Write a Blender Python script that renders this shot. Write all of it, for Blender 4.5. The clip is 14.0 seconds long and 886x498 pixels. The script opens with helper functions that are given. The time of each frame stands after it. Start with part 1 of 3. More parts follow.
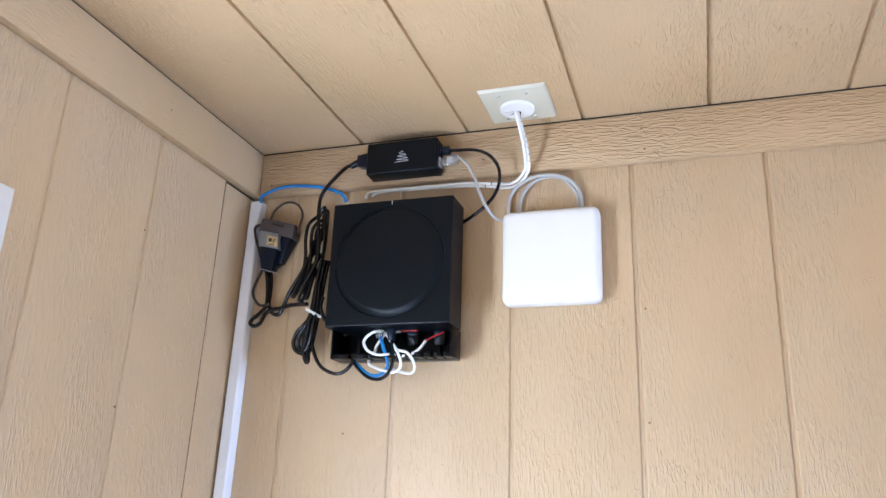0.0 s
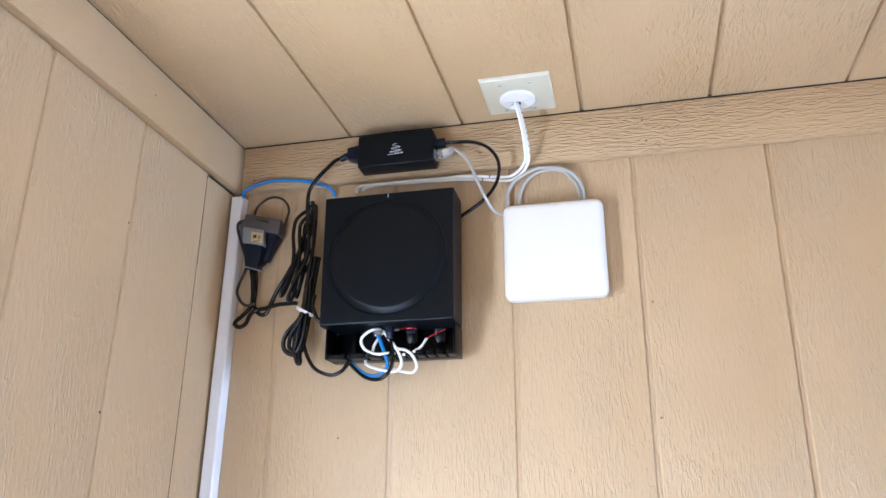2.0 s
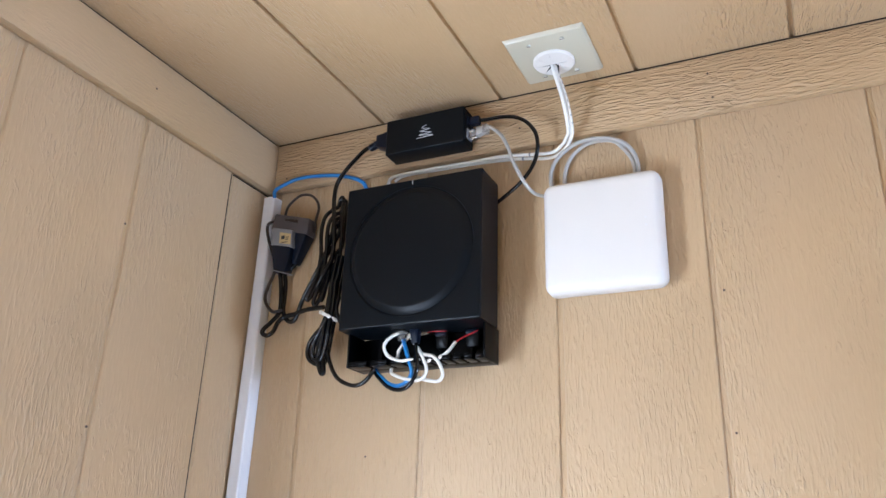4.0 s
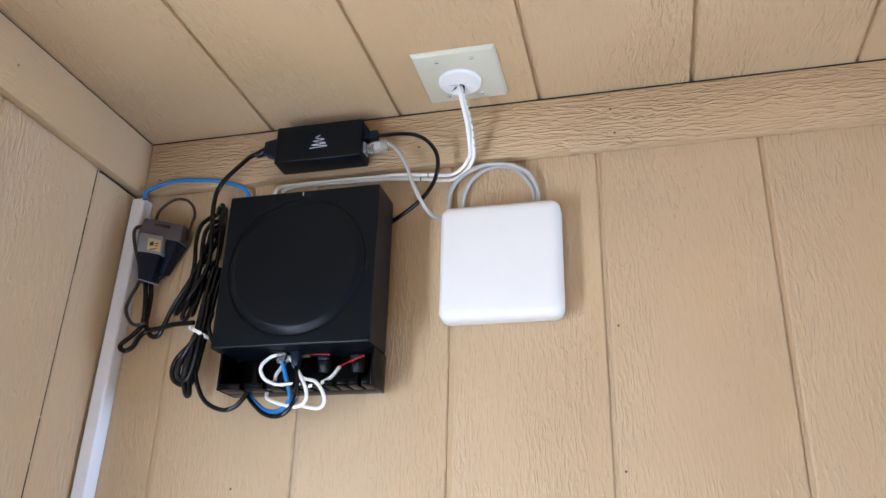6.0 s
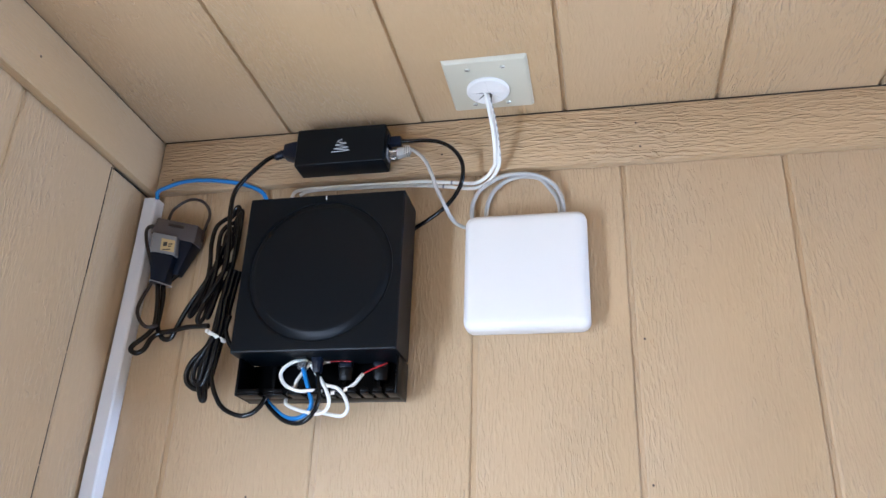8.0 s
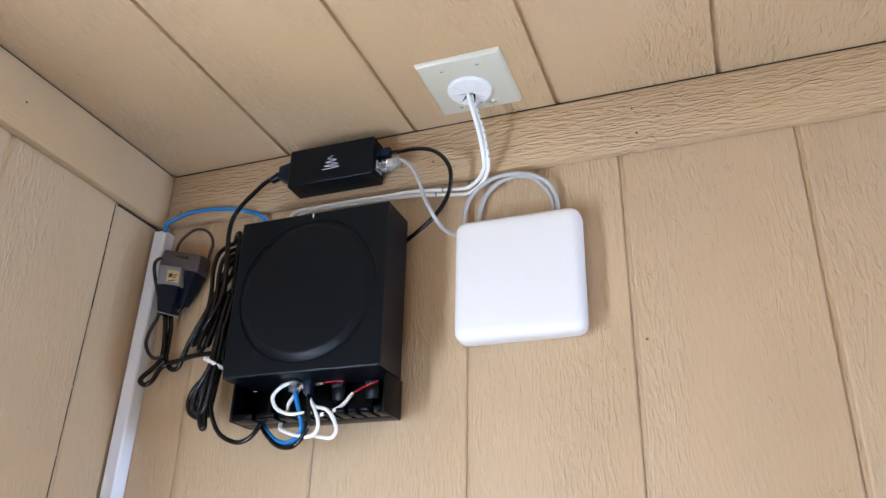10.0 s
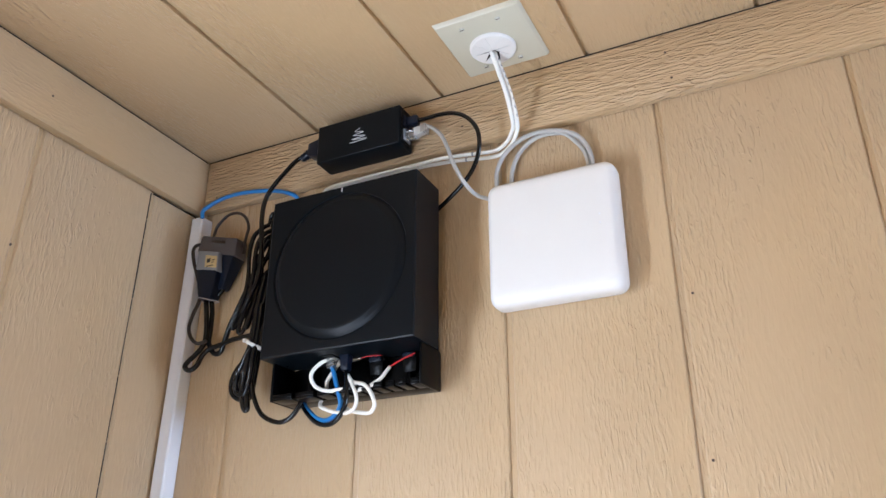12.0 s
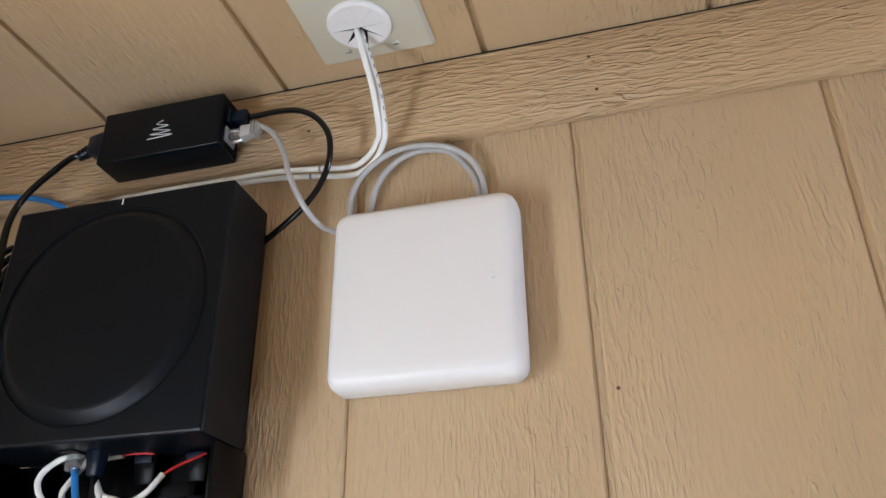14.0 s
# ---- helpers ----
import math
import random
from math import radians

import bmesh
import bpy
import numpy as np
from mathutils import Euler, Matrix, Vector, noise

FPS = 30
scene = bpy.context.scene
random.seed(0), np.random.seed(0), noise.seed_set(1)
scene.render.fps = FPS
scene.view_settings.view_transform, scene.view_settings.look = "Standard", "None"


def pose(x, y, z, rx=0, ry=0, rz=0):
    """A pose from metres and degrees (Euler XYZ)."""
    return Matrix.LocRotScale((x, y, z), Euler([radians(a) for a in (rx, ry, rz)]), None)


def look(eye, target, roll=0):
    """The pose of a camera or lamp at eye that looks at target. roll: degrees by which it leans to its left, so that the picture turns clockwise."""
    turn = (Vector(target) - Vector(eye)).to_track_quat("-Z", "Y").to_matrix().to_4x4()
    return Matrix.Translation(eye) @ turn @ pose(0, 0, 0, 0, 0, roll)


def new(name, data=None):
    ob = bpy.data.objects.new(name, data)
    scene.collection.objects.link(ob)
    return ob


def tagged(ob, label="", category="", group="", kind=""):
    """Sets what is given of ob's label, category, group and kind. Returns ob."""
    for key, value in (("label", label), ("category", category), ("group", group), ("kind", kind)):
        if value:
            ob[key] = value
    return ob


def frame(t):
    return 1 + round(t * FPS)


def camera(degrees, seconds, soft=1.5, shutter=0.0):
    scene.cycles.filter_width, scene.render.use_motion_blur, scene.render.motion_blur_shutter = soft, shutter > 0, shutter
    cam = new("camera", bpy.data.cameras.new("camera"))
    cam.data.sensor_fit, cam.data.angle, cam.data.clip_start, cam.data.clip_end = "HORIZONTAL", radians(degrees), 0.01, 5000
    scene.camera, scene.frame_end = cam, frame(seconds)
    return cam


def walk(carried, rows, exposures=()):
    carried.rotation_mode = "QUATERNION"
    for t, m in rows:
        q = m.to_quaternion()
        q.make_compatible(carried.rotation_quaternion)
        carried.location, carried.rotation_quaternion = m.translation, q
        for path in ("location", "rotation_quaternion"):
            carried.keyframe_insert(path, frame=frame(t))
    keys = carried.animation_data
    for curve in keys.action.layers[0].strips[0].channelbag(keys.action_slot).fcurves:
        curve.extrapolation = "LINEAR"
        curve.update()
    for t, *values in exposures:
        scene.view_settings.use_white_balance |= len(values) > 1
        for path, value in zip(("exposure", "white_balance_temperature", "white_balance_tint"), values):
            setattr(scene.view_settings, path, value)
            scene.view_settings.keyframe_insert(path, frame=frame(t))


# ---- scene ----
cam = camera(58.2, 14.0)
PATH = [
    (0, (0.819, -1.251, 1.755), (0.22, 0.554, 2.376), 2.0),
    (0.5, (0.777, -1.28, 1.751), (0.24, 0.546, 2.365), 1.5),
    (1, (0.728, -1.266, 1.736), (0.274, 0.576, 2.37), 0.4),
    (1.5, (0.712, -1.245, 1.736), (0.316, 0.602, 2.393), -0.5),
    (2, (0.702, -1.225, 1.736), (0.264, 0.611, 2.396), 0.1),
    (2.5, (0.759, -1.149, 1.736), (0.252, 0.671, 2.393), 0.4),
    (3, (0.8, -1.074, 1.748), (0.071, 0.666, 2.413), 1.2),
    (3.2, (0.818, -1.054, 1.754), (0.016, 0.652, 2.422), 1.4),
    (5.3, (0.831, -0.994, 1.749), (0.073, 0.698, 2.499), 2.6),
    (5.5, (0.81, -0.992, 1.757), (0.183, 0.749, 2.515), 1.4),
    (6, (0.768, -0.97, 1.762), (0.301, 0.812, 2.54), 1.5),
    (6.5, (0.744, -0.975, 1.754), (0.295, 0.803, 2.552), 2.6),
    (7, (0.7, -0.978, 1.755), (0.296, 0.81, 2.555), 2.1),
    (7.5, (0.684, -0.984, 1.757), (0.307, 0.809, 2.558), 2.2),
    (9.8, (0.812, -0.898, 1.766), (0.225, 0.813, 2.62), 1.0),
    (10, (0.831, -0.89, 1.766), (0.182, 0.801, 2.616), 1.4),
    (10.5, (0.849, -0.881, 1.761), (0.083, 0.761, 2.608), 1.3),
    (11, (0.846, -0.868, 1.756), (0.065, 0.763, 2.611), 1.0),
    (11.5, (0.85, -0.853, 1.761), (0.047, 0.778, 2.594), 0.4),
    (12, (0.856, -0.837, 1.759), (0.046, 0.801, 2.573), 0.0),
    (12.5, (0.854, -0.82, 1.763), (0.075, 0.828, 2.586), 0.4),
    (13, (0.834, -0.754, 1.808), (0.106, 0.911, 2.642), 1.1),
    (13.5, (0.784, -0.642, 1.881), (0.275, 1.083, 2.755), -1.2),
    (14, (0.766, -0.589, 1.882), (0.304, 1.123, 2.809), -0.6),
]
EXPOSURES = [(0.0, 2.66, 4850, 10), (1.5, 2.72, 4900, 10), (3.0, 2.55, 4950, 10), (5.5, 2.42, 5150, 10), (6.5, 2.4, 4900, 10), (7.7, 2.42, 4850, 10), (11.0, 2.43, 5100, 10), (12.7, 2.35, 5300, 10), (14.0, 2.02, 5450, 10)]
walk(cam, [(t, look(eye, target, roll)) for t, eye, target, roll in PATH], EXPOSURES)
SKY, SUN = 0.08, 5.0
PAINT = (0.497, 0.361, 0.207)
CEIL, TRIM, WALL_X, FAR_X, BACK_Y = 2.40, 0.015, 0.020, 6.0, -1.60
LIGHT_Y0, LIGHT_Y1, LIGHT_Z0, LIGHT_Z1 = -0.84, -0.64, 1.15, 2.012
SIDE_Y0, SIDE_Y1, SIDE_Z0, SIDE_Z1 = -1.30, -0.30, 1.0, 2.1
FILL_X0, FILL_X1, FILL_Z0, FILL_Z1 = 0.03, 0.62, 0.08, 0.85
LEFT_WATTS, FRONT_FILL_WATTS, FAR_FILL_WATTS, FILL_TINT = 3.1, 2.15, 29.0, (0.76, 0.86, 1.0)
SUNNY = (1.0, 0.975, 0.93)

# ---- daylight: sky, sun and left window, plus two added fill lamps ----
world = bpy.data.worlds.new("daylight")
scene.world = world
world.use_nodes = True
_wn = world.node_tree.nodes
_sky = _wn.new("ShaderNodeTexSky")
_sky.sky_type = "NISHITA"
_sky.sun_disc = False
_sky.sun_elevation, _sky.sun_rotation = radians(66), radians(256)
_sky.air_density, _sky.dust_density = 1.0, 2.0
world.node_tree.links.new(_sky.outputs["Color"], _wn["Background"].inputs["Color"])
_wn["Background"].inputs["Strength"].default_value = SKY
sun = new("sun", bpy.data.lights.new("sun", "SUN"))
sun.data.energy, sun.data.angle, sun.data.color = SUN, radians(0.6), (1.0, 0.95, 0.87)
sun.matrix_world = look((-4.0, -1.0, 9.2), (0.0, 0.0, 0.0))


def opening_light(name, at, aim, wide, high, watts, colour):
    """A lamp in a wall opening: daylight at the left window, added fill elsewhere."""
    lamp = new(name, bpy.data.lights.new(name, "AREA"))
    lamp.data.shape, lamp.data.size, lamp.data.size_y = "RECTANGLE", wide, high
    lamp.data.energy, lamp.data.color = watts, colour
    lamp.matrix_world = look(at, aim)


_ym, _zm = (LIGHT_Y0 + LIGHT_Y1) / 2, (LIGHT_Z0 + LIGHT_Z1) / 2
opening_light("left_window_daylight", (WALL_X - 0.001, _ym, _zm), (1.0, _ym, _zm), LIGHT_Y1 - LIGHT_Y0 - 0.05, LIGHT_Z1 - LIGHT_Z0 - 0.05, LEFT_WATTS, SUNNY)
# added far fill lamp that brightens the left wall; no known source there
_ym, _zm = (SIDE_Y0 + SIDE_Y1) / 2, (SIDE_Z0 + SIDE_Z1) / 2
opening_light("far_fill_light", (FAR_X + 0.05, _ym, _zm), (0.0, _ym, _zm), SIDE_Y1 - SIDE_Y0 - 0.02, SIDE_Z1 - SIDE_Z0 - 0.02, FAR_FILL_WATTS, FILL_TINT)
# added low fill lamp in the front, lifts the ceiling and the corner
_xm, _zm = (FILL_X0 + FILL_X1) / 2, (FILL_Z0 + FILL_Z1) / 2
opening_light("front_fill_light", (_xm, BACK_Y - 0.05, _zm), (_xm, 0.0, _zm), FILL_X1 - FILL_X0 - 0.02, FILL_Z1 - FILL_Z0 - 0.02, FRONT_FILL_WATTS, FILL_TINT)


# ---- materials ----
def shader(name, colour, rough=0.5, metal=0.0, spec=0.5):
    m = bpy.data.materials.new(name)
    m.use_nodes = True
    b = m.node_tree.nodes["Principled BSDF"]
    b.inputs["Base Color"].default_value = (*colour, 1)
    b.inputs["Roughness"].default_value = rough
    b.inputs["Metallic"].default_value = metal
    b.inputs["Specular IOR Level"].default_value = spec
    return m, m.node_tree, b


def node(nt, kind, **values):
    n = nt.nodes.new(kind)
    for key, value in values.items():
        n.inputs[key].default_value = value
    return n


def ramp(nt, src, lo, hi, a=0.0, b=1.0):
    n = node(nt, "ShaderNodeMapRange")
    n.inputs[1].default_value, n.inputs[2].default_value = lo, hi
    n.inputs[3].default_value, n.inputs[4].default_value = a, b
    nt.links.new(src, n.inputs[0])
    return n.outputs[0]


def calc(nt, op, a, b):
    n = nt.nodes.new("ShaderNodeMath")
    n.operation = op
    for i, v in enumerate((a, b)):
        if isinstance(v, (int, float)):
            n.inputs[i].default_value = v
        else:
            nt.links.new(v, n.inputs[i])
    return n.outputs[0]


def coords(nt, scale, spread=31.0):
    """Object coordinates, stretched, with an offset of its own for each piece."""
    tc, info = nt.nodes.new("ShaderNodeTexCoord"), nt.nodes.new("ShaderNodeObjectInfo")
    mul = nt.nodes.new("ShaderNodeVectorMath")
    mul.operation = "MULTIPLY"
    nt.links.new(info.outputs["Random"], mul.inputs[0])
    mul.inputs[1].default_value = (spread, spread * 0.7, spread * 1.3)
    add = nt.nodes.new("ShaderNodeVectorMath")
    nt.links.new(tc.outputs["Object"], add.inputs[0])
    nt.links.new(mul.outputs[0], add.inputs[1])
    sc = nt.nodes.new("ShaderNodeVectorMath")
    sc.operation = "MULTIPLY"
    sc.inputs[1].default_value = scale
    # slow wander, so that the grain leans to and fro
    wander = node(nt, "ShaderNodeTexNoise", Scale=6.0, Detail=1.0)
    nt.links.new(add.outputs[0], wander.inputs["Vector"])
    mid, bend = nt.nodes.new("ShaderNodeVectorMath"), nt.nodes.new("ShaderNodeVectorMath")
    mid.operation, bend.operation = "SUBTRACT", "MULTIPLY_ADD"
    mid.inputs[1].default_value = (0.5, 0.5, 0.5)
    bend.inputs[1].default_value = (0.022, 0.022, 0.022)
    nt.links.new(wander.outputs["Color"], mid.inputs[0])
    nt.links.new(mid.outputs[0], bend.inputs[0])
    nt.links.new(add.outputs[0], bend.inputs[2])
    nt.links.new(bend.outputs[0], sc.inputs[0])
    return sc.outputs[0], tc.outputs["Object"]


def tex(nt, vec, scale, detail=2.0, rough=0.5, distort=0.0):
    n = node(nt, "ShaderNodeTexNoise", Scale=scale, Detail=detail, Roughness=rough, Distortion=distort)
    nt.links.new(vec, n.inputs["Vector"])
    return n.outputs["Fac"]


def siding_paint(name, axis, depth, cover, width=1.0, along=0.2):
    """Tan satin paint over embossed wood grain that runs along axis."""
    m, nt, b = shader(name, PAINT, 0.38, 0.0, 0.38)
    stretch = [1.0, 1.0, 1.0]
    stretch[axis] = along
    vec, plain = coords(nt, stretch)
    soft = [1.0, 1.0, 1.0]
    soft[axis] = 0.3
    vec2, _ = coords(nt, soft, 17.0)
    # short wavy embossed ridges, broken by patches of smooth board
    warp = tex(nt, vec2, 9.0, 2.0)
    fine = tex(nt, vec, 260.0 * width, 1.5, 0.4, 0.45)
    line = ramp(nt, fine, 0.43, 0.72)
    broad = tex(nt, vec, 60.0 * width, 2.0, 0.5, 0.8)
    patch = ramp(nt, warp, cover, cover + 0.14, 0.22, 1.0)
    wave = node(nt, "ShaderNodeTexWave", Scale=60.0 * width, Distortion=9.0, Detail=2.0)
    wave.inputs["Detail Scale"].default_value = 0.7
    wave.wave_type, wave.bands_direction = "BANDS", "DIAGONAL"
    nt.links.new(vec, wave.inputs["Vector"])
    rings = calc(nt, "MULTIPLY", wave.outputs["Fac"], ramp(nt, tex(nt, vec2, 5.0, 1.0), 0.50, 0.62))
    grain = calc(nt, "MULTIPLY", line, patch)
    stipple = tex(nt, plain, 700.0, 2.0)
    h = calc(nt, "ADD", calc(nt, "MULTIPLY", grain, 0.75), calc(nt, "MULTIPLY", broad, 0.22))
    h = calc(nt, "ADD", h, calc(nt, "MULTIPLY", rings, 0.06))
    h = calc(nt, "ADD", h, calc(nt, "MULTIPLY", stipple, 0.06))
    # short raised runs of thick paint, in patches
    run = ramp(nt, tex(nt, vec2, 150.0, 1.0, 0.4, 1.2), 0.58, 0.70)
    where = ramp(nt, tex(nt, plain, 6.0, 2.0), 0.48, 0.58)
    h = calc(nt, "ADD", h, calc(nt, "MULTIPLY", calc(nt, "MULTIPLY", run, where), 0.55))
    bump = node(nt, "ShaderNodeBump", Strength=1.0, Distance=depth)
    nt.links.new(h, bump.inputs["Height"])
    nt.links.new(bump.outputs["Normal"], b.inputs["Normal"])
    # uneven paint: slow drift, slightly darker low grain, small stains
    hue = node(nt, "ShaderNodeHueSaturation")
    hue.inputs["Color"].default_value = (*PAINT, 1)
    slow = ramp(nt, tex(nt, plain, 4.0, 3.0), 0.3, 0.7, 0.95, 1.05)
    low_grain_tone = ramp(nt, fine, 0.3, 0.6, 0.985, 1.01)
    nt.links.new(calc(nt, "MULTIPLY", slow, low_grain_tone), hue.inputs["Value"])
    nt.links.new(ramp(nt, tex(nt, plain, 2.3, 2.0), 0.3, 0.7, 0.92, 1.06), hue.inputs["Saturation"])
    nt.links.new(hue.outputs["Color"], b.inputs["Base Color"])
    nt.links.new(ramp(nt, tex(nt, plain, 22.0, 3.0), 0.2, 0.8, 0.35, 0.43), b.inputs["Roughness"])
    return m


def worn(name, colour, rough, spread=0.06, grain=600.0, bumpy=0.00008, spec=0.5, metal=0.0):
    """A plain moulded or painted surface with faint mottling and a fine texture."""
    m, nt, b = shader(name, colour, rough, metal, spec)
    tc = nt.nodes.new("ShaderNodeTexCoord").outputs["Object"]
    hue = node(nt, "ShaderNodeHueSaturation")
    hue.inputs["Color"].default_value = (*colour, 1)
    nt.links.new(ramp(nt, tex(nt, tc, 14.0, 4.0), 0.3, 0.7, 1 - spread, 1 + spread), hue.inputs["Value"])
    nt.links.new(hue.outputs["Color"], b.inputs["Base Color"])
    nt.links.new(ramp(nt, tex(nt, tc, 45.0, 3.0), 0.3, 0.7, rough - spread * 0.5, rough + spread * 0.5), b.inputs["Roughness"])
    if bumpy > 0:
        bump = node(nt, "ShaderNodeBump", Strength=0.6, Distance=bumpy)
        nt.links.new(tex(nt, tc, grain, 2.0), bump.inputs["Height"])
        nt.links.new(bump.outputs["Normal"], b.inputs["Normal"])
    return m


PAINT_Z = siding_paint("tan_siding_paint", 2, 0.0013, 0.39, 1.20, 0.18)
PAINT_SIDE = siding_paint("tan_side_siding_paint", 2, 0.0014, 0.43, 1.15, 0.18)
PAINT_CEIL = siding_paint("tan_soffit_paint", 1, 0.0017, 0.46, 1.05)
PAINT_TRIM_X = siding_paint("tan_trim_paint_long", 0, 0.0022, 0.24, 1.05, 0.18)
PAINT_TRIM_Y = siding_paint("tan_trim_paint_side", 1, 0.0009, 0.40, 0.9)
GAP = worn("dark_gap", (0.010, 0.008, 0.006), 0.9)
BLACK = worn("matt_black_plastic", (0.0030, 0.0046, 0.0066), 0.36, 0.02, 1500.0, 0.0, 0.17)
BLACK_SIDE = worn("satin_black_plastic", (0.0013, 0.0014, 0.0018), 0.30, 0.04, 1500.0, 0.00002, 0.11)
BLACK_CORD = worn("black_cord_jacket", (0.002, 0.0028, 0.0042), 0.17, 0.03, 900.0, 0.0, 0.38)
WHITE_CASE = worn("white_moulded_plastic", (0.78, 0.765, 0.740), 0.36, 0.012, 1200.0, 0.00002)
WHITE_CORD = worn("white_cord_jacket", (0.80, 0.785, 0.73), 0.40, 0.03)
WHITE_DUCT = worn("white_duct_plastic", (0.80, 0.81, 0.84), 0.35, 0.03)
GREY_CORD = worn("grey_cord_jacket", (0.42, 0.41, 0.39), 0.42, 0.05)
BLUE_CORD = worn("blue_cord_jacket", (0.03, 0.19, 0.52), 0.38, 0.05)
RED_CORD = worn("red_wire_jacket", (0.55, 0.025, 0.03), 0.4, 0.05)
BROWN_PLASTIC = worn("brown_grey_plastic", (0.075, 0.064, 0.066), 0.45, 0.08)
BROWN_CORD = worn("brown_cord_jacket", (0.022, 0.014, 0.012), 0.36, 0.08)
GREY_PLASTIC = worn("grey_plug_plastic", (0.23, 0.24, 0.26), 0.45, 0.06)
NAVY_PLASTIC = worn("dark_plug_plastic", (0.0050, 0.0085, 0.0190), 0.34, 0.03, 900.0, 0.0, 0.25)
LABEL = worn("ochre_paper_label", (0.55, 0.42, 0.20), 0.6, 0.1)
LABEL_INK = worn("label_ink", (0.03, 0.03, 0.03), 0.6)
ALMOND = worn("almond_painted_plate", (0.56, 0.535, 0.42), 0.33, 0.03, 500.0, 0.00003)
SCREW = worn("painted_screw", (0.58, 0.57, 0.50), 0.3, 0.05, metal=0.3)
STEEL = worn("nail_head_rust", (0.06, 0.04, 0.03), 0.6)
SILVER = worn("printed_silver", (0.62, 0.62, 0.62), 0.35)
CONCRETE = worn("grey_concrete", (0.55, 0.53, 0.49), 0.85, 0.12, 120.0, 0.0006)
CLEAR, _nt, _b = shader("clear_connector", (0.80, 0.82, 0.84), 0.12)
_b.inputs["Transmission Weight"].default_value = 0.9


# ---- mesh helpers ----
def mesh_of(bm, name, material, angle=38):
    bmesh.ops.recalc_face_normals(bm, faces=bm.faces)
    for f in bm.faces:
        f.smooth = True
    for e in bm.edges:
        e.smooth = e.calc_face_angle(0.0) < radians(angle)
    me = bpy.data.meshes.new(name)
    bm.to_mesh(me)
    bm.free()
    me.materials.append(material)
    return me


def part(name, bm, material, parent=None, label="", angle=38):
    ob = new(name, mesh_of(bm, name, material, angle))
    if parent is not None:
        ob.parent = parent
        ob.matrix_parent_inverse = parent.matrix_basis.inverted()
    return tagged(ob, label) if label else ob


def thing(name, at, label, category, group=""):
    e = new(name)
    e.empty_display_size = 0.02
    e.matrix_basis = pose(*at)
    return tagged(e, label, category, group)


def rbox(x0, x1, y0, y1, z0, z1, r=0.002, seg=2, bm=None):
    bm = bm or bmesh.new()
    made = bmesh.ops.create_cube(bm, size=1.0, matrix=Matrix.Translation(((x0 + x1) / 2, (y0 + y1) / 2, (z0 + z1) / 2)) @ Matrix.Diagonal((x1 - x0, y1 - y0, z1 - z0, 1)))
    if r > 0:
        vs = set(made["verts"])
        bmesh.ops.bevel(bm, geom=[e for e in bm.edges if e.verts[0] in vs], offset=r, segments=seg, affect="EDGES", profile=0.5)
    return bm


def rod(a, b, r0, r1=None, sides=16, bm=None):
    """A straight round or tapered bar from a to b."""
    bm = bm or bmesh.new()
    a, b = Vector(a), Vector(b)
    m = Matrix.Translation((a + b) / 2) @ (b - a).to_track_quat("Z", "Y").to_matrix().to_4x4()
    bmesh.ops.create_cone(bm, cap_ends=True, segments=sides, radius1=r0, radius2=r0 if r1 is None else r1, depth=(b - a).length, matrix=m)
    return bm


def glide(points, steps=6):
    """A smooth line through the points."""
    p = [Vector(q) for q in points]
    p = [2 * p[0] - p[1]] + p + [2 * p[-1] - p[-2]]
    out = []
    for i in range(1, len(p) - 2):
        a, b, c, d = p[i - 1:i + 3]
        for k in range(steps):
            t = k / steps
            out.append(0.5 * (2 * b + (c - a) * t + (2 * a - 5 * b + 4 * c - d) * t * t + (3 * b - a - 3 * c + d) * t ** 3))
    return out + [p[-2]]


def tube(points, radius, sides=10, steps=6, bm=None, flat=1.0):
    """A cord swept along a smooth line."""
    bm = bm or bmesh.new()
    line = glide(points, steps)
    side, rings = None, []
    for i, q in enumerate(line):
        way = (line[min(i + 1, len(line) - 1)] - line[max(i - 1, 0)]).normalized()
        if side is None:
            side = way.orthogonal()
        side = (side - way * side.dot(way)).normalized()
        up = way.cross(side)
        rings.append([bm.verts.new(q + radius * (math.cos(a) * side + flat * math.sin(a) * up)) for a in (2 * math.pi * k / sides for k in range(sides))])
    for a, b in zip(rings, rings[1:]):
        for k in range(sides):
            bm.faces.new((a[k], a[(k + 1) % sides], b[(k + 1) % sides], b[k]))
    bm.faces.new(rings[0][::-1])
    bm.faces.new(rings[-1])
    return bm


def taper(quad_a, quad_b, r=0.0015):
    """A moulded block between two four-cornered ends."""
    bm = bmesh.new()
    a, b = [bm.verts.new(q) for q in quad_a], [bm.verts.new(q) for q in quad_b]
    bm.faces.new(a[::-1]), bm.faces.new(b)
    for k in range(4):
        bm.faces.new((a[k], a[(k + 1) % 4], b[(k + 1) % 4], b[k]))
    bmesh.ops.recalc_face_normals(bm, faces=bm.faces)
    bmesh.ops.bevel(bm, geom=list(bm.edges), offset=r, segments=2, affect="EDGES", profile=0.5)
    return bm


def block(x0, x1, y0, y1, z0, z1, tx0, tx1, ty0, ty1, r=0.0015):
    """A block with its lower face (x0..y1 at z0) and upper face (tx0..ty1 at z1)."""
    return taper([(x0, y0, z0), (x1, y0, z0), (x1, y1, z0), (x0, y1, z0)], [(tx0, ty0, z1), (tx1, ty0, z1), (tx1, ty1, z1), (tx0, ty1, z1)], r)


def cord(name, points, radius, material, label, category="cable", flat=1.0):
    """A cord whose base is the first point of its path."""
    t = thing(name, points[0], label, category)
    part("cord", tube(points, radius, flat=flat), material, t)
    return t


# ---- structure ----

